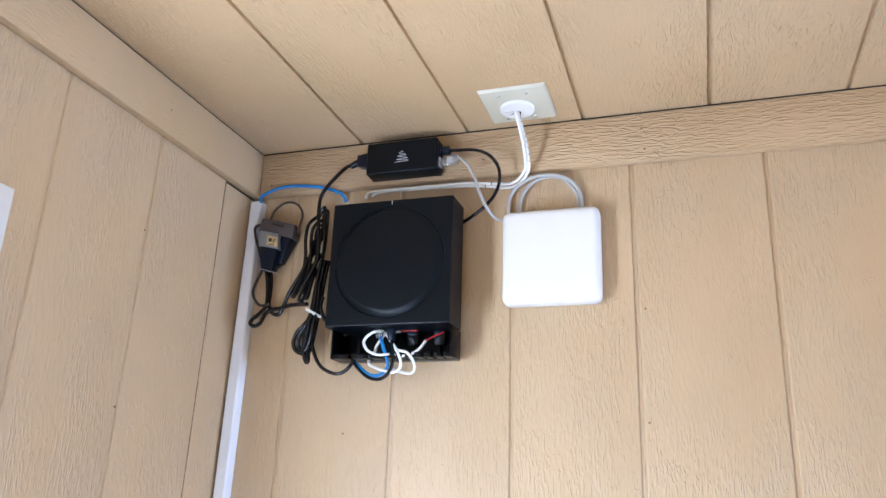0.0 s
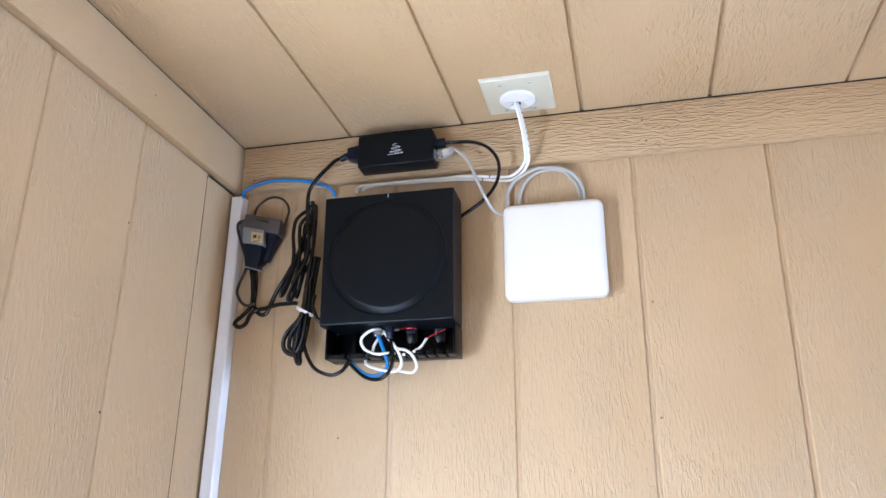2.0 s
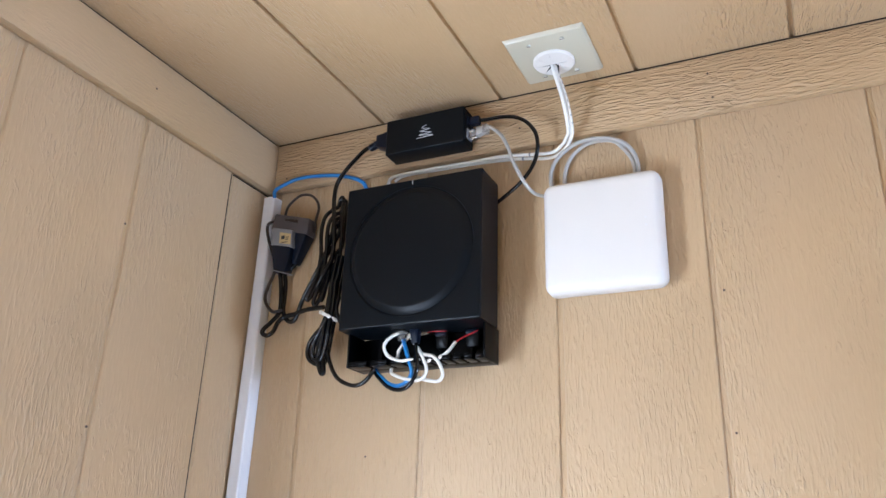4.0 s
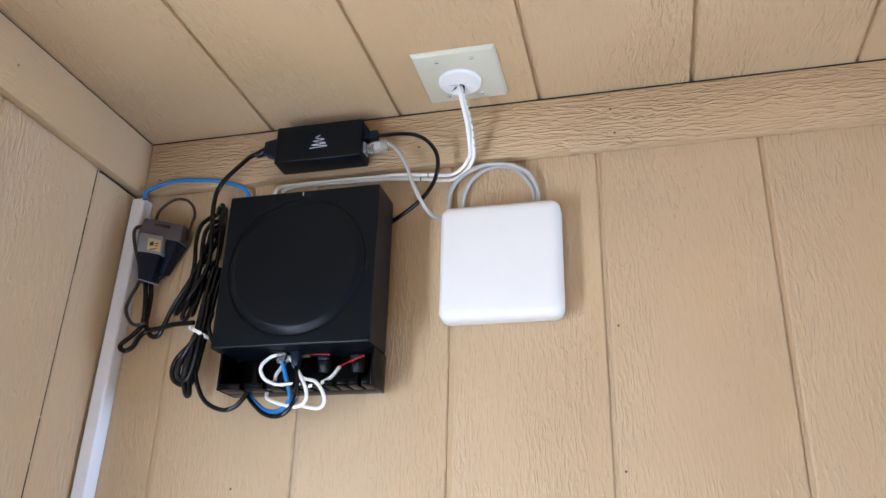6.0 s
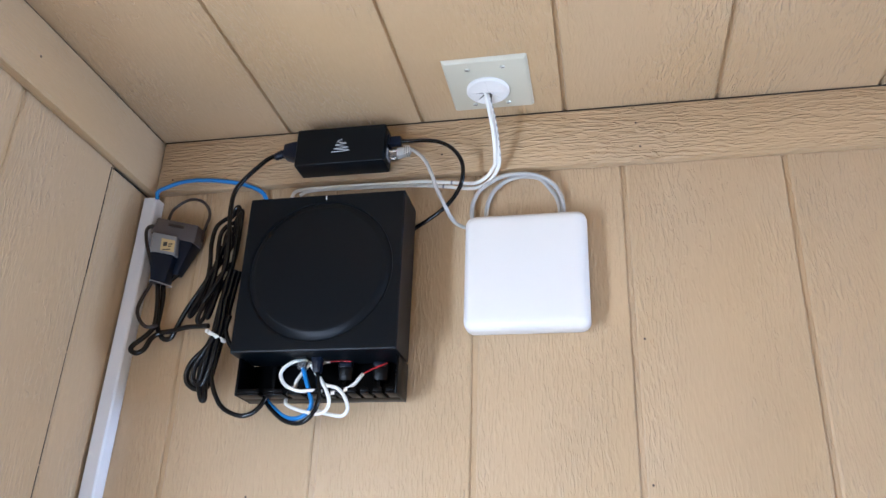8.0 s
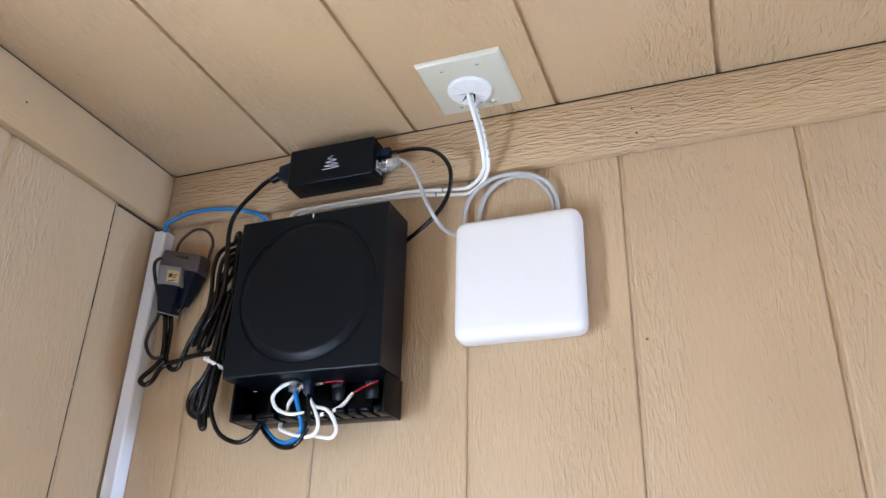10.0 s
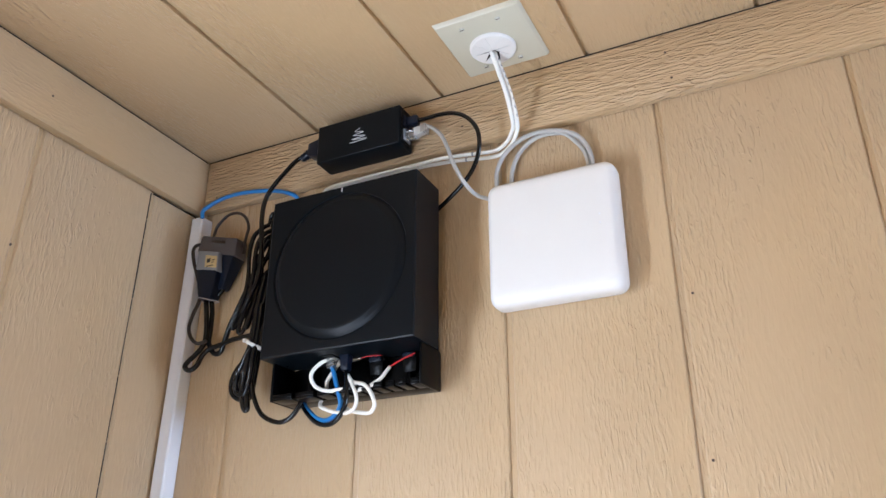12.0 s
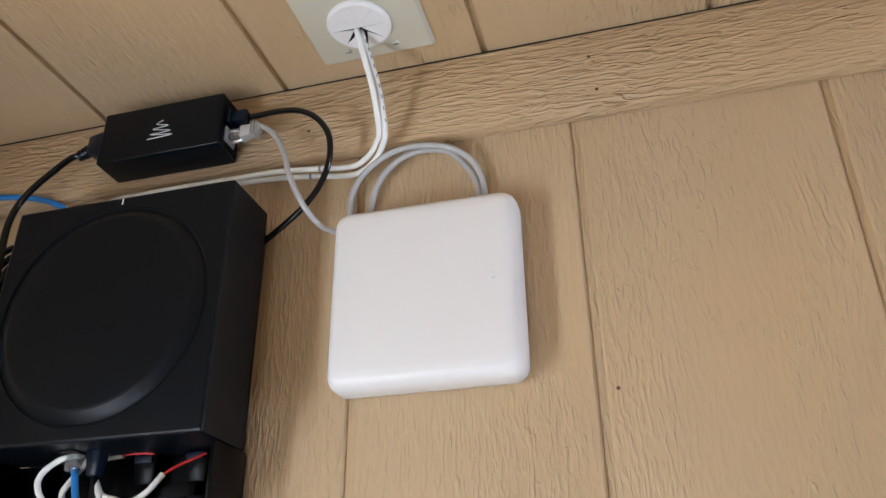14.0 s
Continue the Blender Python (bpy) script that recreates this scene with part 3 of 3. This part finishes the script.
blue = cord("network_cable", [(0.049, -0.028, 2.293), (0.048, -0.028, 2.303), (0.056, -0.028, 2.309), (0.08, -0.024, 2.32), (0.106, -0.022, 2.323), (0.138, -0.02, 2.321), (0.169, -0.018, 2.316), (0.196, -0.016, 2.307), (0.21, -0.012, 2.299), (0.216, -0.008, 2.287)], 0.0031, BLUE_CORD, "blue network cable from the raceway top to the amplifier")

main = cord("power_cable", [(0.243, -0.034, 2.347), (0.226, -0.036, 2.344), (0.209, -0.04, 2.326), (0.193, -0.044, 2.305), (0.183, -0.046, 2.285), (0.183, -0.05, 2.259), (0.185, -0.05, 2.23), (0.19, -0.052, 2.194), (0.189, -0.052, 2.163), (0.178, -0.05, 2.14), (0.162, -0.046, 2.118)], 0.0034, BLACK_CORD, "black power cord hanging from the injector")
head = part("plug", taper([(0.2715, -0.0460, 2.3345), (0.2715, -0.0220, 2.3345), (0.2715, -0.0220, 2.3640), (0.2715, -0.0460, 2.3640)], [(0.2470, -0.0430, 2.3420), (0.2470, -0.0250, 2.3420), (0.2470, -0.0250, 2.3620), (0.2470, -0.0430, 2.3620)], 0.0025), NAVY_PLASTIC, main)
part("strain_relief", rod((0.248, -0.034, 2.3515), (0.232, -0.034, 2.3450), 0.0062, 0.0048), NAVY_PLASTIC, main)
for k in range(3):
    x = 0.244 - 0.0042 * k
    part("rib", rod((x, -0.034, 2.3500 - 0.0017 * k), (x - 0.0016, -0.034, 2.3494 - 0.0017 * k), 0.0066 - 0.0004 * k), NAVY_PLASTIC, head)

coil = thing("power_cable", (0.17, -0.02, 2.26), "coiled black power cord bundled beside the amplifier", "cable")
for path in ([(0.17, -0.016, 2.261), (0.162, -0.022, 2.254), (0.153, -0.028, 2.239), (0.152, -0.032, 2.211), (0.156, -0.034, 2.18), (0.156, -0.036, 2.153), (0.149, -0.036, 2.128), (0.139, -0.034, 2.111), (0.137, -0.032, 2.103), (0.143, -0.03, 2.112), (0.152, -0.03, 2.136), (0.159, -0.028, 2.165), (0.171, -0.026, 2.19), (0.178, -0.022, 2.211), (0.177, -0.018, 2.23)], [(0.174, -0.014, 2.252), (0.167, -0.022, 2.244), (0.162, -0.028, 2.228), (0.166, -0.036, 2.2), (0.17, -0.04, 2.175), (0.169, -0.042, 2.148), (0.163, -0.042, 2.121), (0.154, -0.04, 2.098), (0.156, -0.038, 2.092), (0.161, -0.036, 2.101), (0.166, -0.034, 2.133), (0.171, -0.032, 2.158), (0.182, -0.028, 2.178), (0.185, -0.02, 2.194)], [(0.173, -0.012, 2.244), (0.17, -0.02, 2.237), (0.169, -0.026, 2.221), (0.174, -0.03, 2.198), (0.178, -0.034, 2.173), (0.178, -0.04, 2.141), (0.175, -0.044, 2.112), (0.17, -0.044, 2.097), (0.172, -0.042, 2.101), (0.177, -0.04, 2.129), (0.181, -0.036, 2.148), (0.187, -0.028, 2.167)]):
    (ax, ay, az), (bx, by, bz) = path[-1], path[0]
    over = [(ax * 0.7 + bx * 0.3 + 0.006, ay - 0.003, max(az, bz) + 0.009), (ax * 0.3 + bx * 0.7 + 0.003, by - 0.004, max(az, bz) + 0.011)]
    part("coil_turn", tube(path + over + [path[0]], 0.0032), BLACK_CORD, coil)
bundle = thing("power_cable", (0.19, -0.035, 2.16), "black cord folded up and held by a white zip tie", "cable")
for path in ([(0.189, -0.034, 2.158), (0.188, -0.036, 2.128), (0.185, -0.038, 2.097), (0.182, -0.04, 2.073), (0.174, -0.04, 2.056), (0.156, -0.038, 2.038), (0.149, -0.036, 2.022), (0.152, -0.034, 2.009), (0.164, -0.032, 2.002), (0.178, -0.032, 2.004), (0.181, -0.034, 2.027), (0.181, -0.036, 2.056), (0.182, -0.034, 2.087), (0.185, -0.03, 2.118)], [(0.189, -0.04, 2.155), (0.189, -0.044, 2.125), (0.188, -0.046, 2.094), (0.185, -0.048, 2.07), (0.178, -0.046, 2.053), (0.173, -0.044, 2.031), (0.172, -0.042, 2.009), (0.177, -0.04, 1.988), (0.182, -0.04, 1.987), (0.179, -0.04, 2.009), (0.18, -0.042, 2.031), (0.185, -0.044, 2.053), (0.188, -0.044, 2.076), (0.188, -0.04, 2.102)], [(0.191, -0.05, 2.11), (0.191, -0.052, 2.082), (0.188, -0.052, 2.065), (0.178, -0.05, 2.049), (0.166, -0.046, 2.032), (0.163, -0.044, 2.015), (0.167, -0.042, 2.007), (0.177, -0.042, 2.006), (0.186, -0.046, 2.023), (0.192, -0.05, 2.05), (0.196, -0.05, 2.079), (0.195, -0.046, 2.124)]):
    part("fold", tube(path, 0.0039), BLACK_CORD, bundle)
for dx, dy in ((0.006, 0.004), (0.001, 0.008), (0.010, -0.001)):
    run = [(0.1930 + dx, -0.036 - dy, 2.165), (0.1890 + dx, -0.040 - dy, 2.120), (0.1850 + dx, -0.042 - dy, 2.070), (0.1790 + dx, -0.040 - dy, 2.035), (0.1730 + dx, -0.036 - dy, 2.010)]
    part("fold", tube(run, 0.0039), BLACK_CORD, bundle)
part("tail", tube([(0.191, -0.044, 2.061), (0.187, -0.042, 2.036), (0.188, -0.042, 2.016), (0.197, -0.042, 1.992), (0.211, -0.042, 1.974), (0.235, -0.042, 1.964), (0.253, -0.042, 1.968), (0.265, -0.042, 1.981), (0.267, -0.04, 1.992)], 0.0031), BLACK_CORD, bundle)
part("tail", tube([(0.206, -0.05, 2.096), (0.203, -0.05, 2.078), (0.208, -0.05, 2.063), (0.216, -0.048, 2.051), (0.229, -0.045, 2.043), (0.243, -0.04, 2.037)], 0.0031), BLACK_CORD, bundle)

tie = thing("zip_tie", (0.190, -0.044, 2.066), "white nylon zip tie round the black cords", "zip tie")
loop = [(0.1885 + 0.0112 * math.cos(a), -0.0440 + 0.0112 * math.sin(a), 2.0685 - 0.0060 * math.cos(a)) for a in (2 * math.pi * k / 16 for k in range(17))]
part("strap", tube(loop, 0.0027, 8, 2, flat=0.5), WHITE_CORD, tie)
part("catch", rbox(0.1765, 0.1805, -0.0565, -0.0510, 2.0715, 2.0765, 0.001), WHITE_CORD, tie)

# extension lead with its plugs
ext = thing("extension_lead", (0.09, -0.012, 2.25), "brown-grey extension lead end with two dark plugs, hung in the corner", "extension lead")
part("socket_block", taper([(0.0520, -0.0330, 2.2330), (0.1250, -0.0330, 2.2140), (0.1250, -0.0080, 2.2140), (0.0520, -0.0080, 2.2330)], [(0.0580, -0.0330, 2.2600), (0.1270, -0.0330, 2.2420), (0.1270, -0.0080, 2.2420), (0.0580, -0.0080, 2.2600)], 0.003), BROWN_PLASTIC, ext)
part("ridge", taper([(0.0800, -0.0352, 2.2430), (0.1050, -0.0352, 2.2365), (0.1050, -0.0325, 2.2365), (0.0800, -0.0325, 2.2430)], [(0.0805, -0.0352, 2.2475), (0.1055, -0.0352, 2.2410), (0.1055, -0.0325, 2.2410), (0.0805, -0.0325, 2.2475)], 0.0008), BROWN_CORD, ext)
part("hanging_loop", tube([(0.069, -0.02, 2.257), (0.07, -0.02, 2.265), (0.077, -0.022, 2.277), (0.098, -0.024, 2.289), (0.118, -0.024, 2.287), (0.132, -0.024, 2.275), (0.136, -0.022, 2.261), (0.132, -0.02, 2.249), (0.128, -0.018, 2.236), (0.127, -0.016, 2.222)], 0.0022), BROWN_CORD, ext)
part("lead", tube([(0.058, -0.03, 2.246), (0.049, -0.032, 2.245), (0.046, -0.034, 2.236), (0.051, -0.034, 2.216), (0.059, -0.032, 2.194), (0.067, -0.03, 2.17), (0.066, -0.03, 2.153), (0.058, -0.03, 2.135), (0.054, -0.03, 2.117), (0.06, -0.03, 2.102), (0.071, -0.028, 2.092), (0.086, -0.026, 2.094)], 0.0026), BROWN_CORD, ext)

plug = thing("plug_adapter", (0.08, -0.012, 2.215), "grey and black plug with an ochre label in the extension socket", "plug")
part("grey_body", taper([(0.0590, -0.0380, 2.2030), (0.1010, -0.0380, 2.1935), (0.1010, -0.0120, 2.1935), (0.0590, -0.0120, 2.2030)], [(0.0580, -0.0370, 2.2340), (0.0985, -0.0370, 2.2240), (0.0985, -0.0100, 2.2240), (0.0580, -0.0100, 2.2340)], 0.002), GREY_PLASTIC, plug, "grey plug body")
lab = part("label", taper([(0.0765, -0.0386, 2.2035), (0.0985, -0.0386, 2.1985), (0.0985, -0.0376, 2.1985), (0.0765, -0.0376, 2.2035)], [(0.0755, -0.0380, 2.2225), (0.0972, -0.0380, 2.2170), (0.0972, -0.0370, 2.2170), (0.0755, -0.0370, 2.2225)], 0.0002), LABEL, plug, "ochre paper label")
for dx, dz, w, h in ((0.0035, -0.004, 0.006, 0.006), (0.012, -0.0050, 0.006, 0.0014), (0.012, -0.0085, 0.005, 0.0014), (0.004, -0.0150, 0.012, 0.0014)):
    part("printed_bar", rbox(0.0765 + dx, 0.0765 + dx + w, -0.0389, -0.0383, 2.2200 + dz - h - 0.22 * dx, 2.2200 + dz - 0.22 * dx, 0), LABEL_INK, lab)
part("black_body", block(0.0665, 0.0900, -0.0340, -0.0140, 2.1560, 2.2030, 0.0595, 0.1010, -0.0375, -0.0110, 0.003), NAVY_PLASTIC, plug)
part("cord", tube([(0.073, -0.024, 2.161), (0.078, -0.024, 2.137), (0.08, -0.022, 2.108), (0.078, -0.022, 2.091), (0.067, -0.024, 2.077), (0.056, -0.026, 2.067), (0.053, -0.026, 2.06), (0.062, -0.026, 2.055), (0.072, -0.024, 2.061), (0.077, -0.02, 2.077), (0.087, -0.018, 2.085), (0.106, -0.018, 2.088), (0.129, -0.02, 2.092), (0.164, -0.026, 2.091)], 0.0036), BLACK_CORD, plug)

plug_two = thing("power_plug", (0.11, -0.01, 2.22), "black moulded power plug on the extension lead", "plug")
part("body", taper([(0.0900, -0.0240, 2.1720), (0.1010, -0.0240, 2.1700), (0.1010, -0.0080, 2.1700), (0.0900, -0.0080, 2.1720)], [(0.1000, -0.0320, 2.2240), (0.1230, -0.0320, 2.2170), (0.1230, -0.0050, 2.2170), (0.1000, -0.0050, 2.2240)], 0.003), NAVY_PLASTIC, plug_two)
part("cord", tube([(0.099, -0.018, 2.173), (0.0900, -0.018, 2.165)] + [(0.079, -0.018, 2.162), (0.081, -0.016, 2.14), (0.08, -0.014, 2.114), (0.08, -0.014, 2.095), (0.091, -0.014, 2.079), (0.103, -0.014, 2.079), (0.112, -0.018, 2.092), (0.125, -0.024, 2.114), (0.143, -0.03, 2.138), (0.159, -0.034, 2.163), (0.167, -0.034, 2.184), (0.171, -0.03, 2.209), (0.178, -0.024, 2.231)], 0.0036), BLACK_CORD, plug_two)
wrap = thing("twist_tie", (0.078, -0.024, 2.157), "thin pale twist tie round the plug cords", "twist tie")
part("wire", tube([(0.078 + 0.0175 * math.cos(a), -0.0240 + 0.0120 * math.sin(a), 2.1560 - 0.0035 * math.cos(a) + 0.0012 * math.sin(2 * a)) for a in (2 * math.pi * k / 14 for k in range(15))], 0.0007, 6, 3), GREY_CORD, wrap)

# wiring in the tray
sp = thing("speaker_wire", (0.31, -0.03, 2.03), "white speaker wire looped in the tray with bare red cores", "wire")
for path in ([(0.317, -0.045, 2.034), (0.314, -0.05, 2.032), (0.304, -0.054, 2.029), (0.293, -0.056, 2.02), (0.291, -0.057, 2.01), (0.299, -0.057, 1.998), (0.316, -0.057, 1.991), (0.331, -0.057, 1.991), (0.342, -0.055, 1.992), (0.355, -0.055, 1.988), (0.368, -0.055, 1.99), (0.378, -0.055, 1.993), (0.387, -0.052, 2.0), (0.395, -0.046, 2.014)], [(0.324, -0.044, 2.031), (0.315, -0.048, 2.015), (0.31, -0.05, 2.005), (0.307, -0.046, 1.999), (0.292, -0.03, 1.994), (0.295, -0.04, 1.979), (0.313, -0.05, 1.97), (0.328, -0.056, 1.965), (0.344, -0.057, 1.962), (0.355, -0.057, 1.967), (0.358, -0.058, 1.978), (0.352, -0.057, 1.993), (0.341, -0.052, 2.008), (0.328, -0.046, 2.024)], [(0.324, -0.044, 2.029), (0.343, -0.05, 2.004), (0.352, -0.054, 1.998), (0.366, -0.057, 1.994), (0.375, -0.058, 1.986), (0.381, -0.058, 1.975), (0.382, -0.057, 1.966), (0.374, -0.054, 1.96), (0.357, -0.05, 1.963), (0.341, -0.044, 1.968), (0.322, -0.03, 1.978)], [(0.326, -0.03, 2.034), (0.335, -0.031, 2.034), (0.345, -0.031, 2.035)]):
    part("white_jacket", tube(path, 0.0024), WHITE_CORD, sp)
for path in ([(0.395, -0.046, 2.014), (0.401, -0.044, 2.018), (0.408, -0.04, 2.023), (0.416, -0.037, 2.027), (0.422, -0.033, 2.031)], [(0.342, -0.03, 2.035), (0.353, -0.034, 2.035), (0.364, -0.034, 2.035), (0.373, -0.032, 2.034), (0.377, -0.028, 2.032)]):
    part("red_core", tube(path, 0.0011, 8), RED_CORD, sp, "red insulated core")
bl = cord("patch_cable", [(0.317, -0.05, 2.022), (0.325, -0.054, 2.003), (0.332, -0.056, 1.986), (0.335, -0.056, 1.973), (0.327, -0.054, 1.962), (0.312, -0.05, 1.958), (0.296, -0.046, 1.962), (0.28, -0.04, 1.973), (0.268, -0.034, 1.983), (0.259, -0.026, 1.995)], 0.0029, BLUE_CORD, "blue patch cable plugged into the amplifier")
part("plug", rbox(0.3100, 0.3215, -0.0545, -0.0455, 2.0200, 2.0400, 0.001), CLEAR, bl, "clear connector")
bk = cord("patch_cable", [(0.336, -0.05, 2.02), (0.343, -0.056, 1.994), (0.344, -0.058, 1.978), (0.339, -0.058, 1.963), (0.327, -0.056, 1.953), (0.311, -0.052, 1.952), (0.295, -0.048, 1.958), (0.279, -0.042, 1.97), (0.267, -0.036, 1.981), (0.253, -0.026, 1.995)], 0.0030, BLACK_CORD, "black lead plugged into the amplifier")
part("plug", block(0.3315, 0.3410, -0.0550, -0.0450, 2.0150, 2.0350, 0.3285, 0.3420, -0.0560, -0.0430, 0.0015), NAVY_PLASTIC, bk)

# ---- siding strips and nails ----
def strip_mesh(width, height, paint=PAINT_Z):
    """One upright strip of grooved siding: bevelled long edges, base at the origin, face towards -y."""
    bm, h, c = bmesh.new(), width / 2, 0.0018
    prof = [(-h - 0.0008, 0.005), (-h, c), (-h + c, 0.0), (h - c, 0.0), (h, c), (h + 0.0008, 0.005)]
    a, b = [bm.verts.new((x, y, 0.0)) for x, y in prof], [bm.verts.new((x, y, height)) for x, y in prof]
    n = len(prof)
    for k in range(n):
        bm.faces.new((a[k], a[(k + 1) % n], b[(k + 1) % n], b[k]))
    bm.faces.new(a[::-1]), bm.faces.new(b)
    return mesh_of(bm, "siding_strip", paint, 20)


def strips(wall, edges, place, paint=PAINT_Z, joint=0.0076, top=CEIL + 0.005):
    made = {}
    for a, b in zip(edges, edges[1:]):
        w = round(abs(b - a) - joint, 4)
        if w not in made:
            made[w] = strip_mesh(w, top, paint)
        ob = new("siding_strip", made[w])
        ob.matrix_basis = place((a + b) / 2)
        ob.parent = wall


back_edges = [WALL_X - 0.06, 0.1165, 0.3235, 0.5285, 0.7295, 0.9375] + [0.9375 + 0.2045 * k for k in range(1, 25)] + [FAR_X + 0.006]
strips(wall_back, back_edges, lambda x: pose(x, 0.0, 0.0))
left_edges = [0.101, 0.2910, 0.4930, -LIGHT_Y1]
strips(wall_left, left_edges, lambda y: pose(WALL_X, -y, 0.0, 0, 0, 90), PAINT_SIDE)
# the last strip before the corner is lapped: a little lower and set back, with an open joint at its top
lap = new("siding_strip", strip_mesh(0.0975, 2.3063, PAINT_SIDE))
lap.matrix_basis = pose(WALL_X - 0.0020, -0.0493, 0.0, 0, 0, 90)
lap.parent = wall_left
# near-black strip paints the shade inside that open joint
part("gap_shade_strip", rbox(WALL_X - 0.0033, WALL_X - 0.0006, -0.0990, -0.0010, 2.3065, 2.3078, 0), GAP, wall_left)
# ragged open crack beside the lapped strip
rng = random.Random(5)
z = 0.02
while z < 2.290:
    step = rng.uniform(0.03, 0.11)
    w = rng.uniform(0.0004, 0.0012)
    part("crack", rbox(WALL_X - 0.0033, WALL_X - 0.0004, -0.1049, -0.1049 + w, z, min(z + step - 0.002, 2.306), 0), GAP, wall_left)
    z += step


def nail(at, way, parent, r=0.0016):
    a = Vector(at)
    part("nail", rod(a + 0.004 * Vector(way), a - 0.0003 * Vector(way), r, sides=8), STEEL, parent)


for x, z in ((0.753, 2.331), (0.7495, 2.369), (0.478, 2.341), (0.060, 2.331)):
    nail((x, -TRIM, z), (0, 1, 0), trim_back)
for x, z in ((0.7415, 2.064), (0.7395, 1.888), (0.238, 1.870)):
    nail((x, 0.0, z), (0, 1, 0), wall_back)
for y, z in ((-0.295, 2.147), (-0.294, 1.879)):
    nail((WALL_X, y, z), (-1, 0, 0), wall_left)
nail((WALL_X + TRIM, -0.298, 2.350), (-1, 0, 0), trim_left)

# the short wall is a little out of plumb, and the casing and the raceway follow it
LEAN = Matrix.Translation((WALL_X, 0.0, 2.308)) @ Matrix.Rotation(radians(0.85), 4, "Y") @ Matrix.Translation((-WALL_X, 0.0, -2.308))
for leaning in (wall_left, casing, raceway):
    leaning.matrix_basis = LEAN @ leaning.matrix_basis
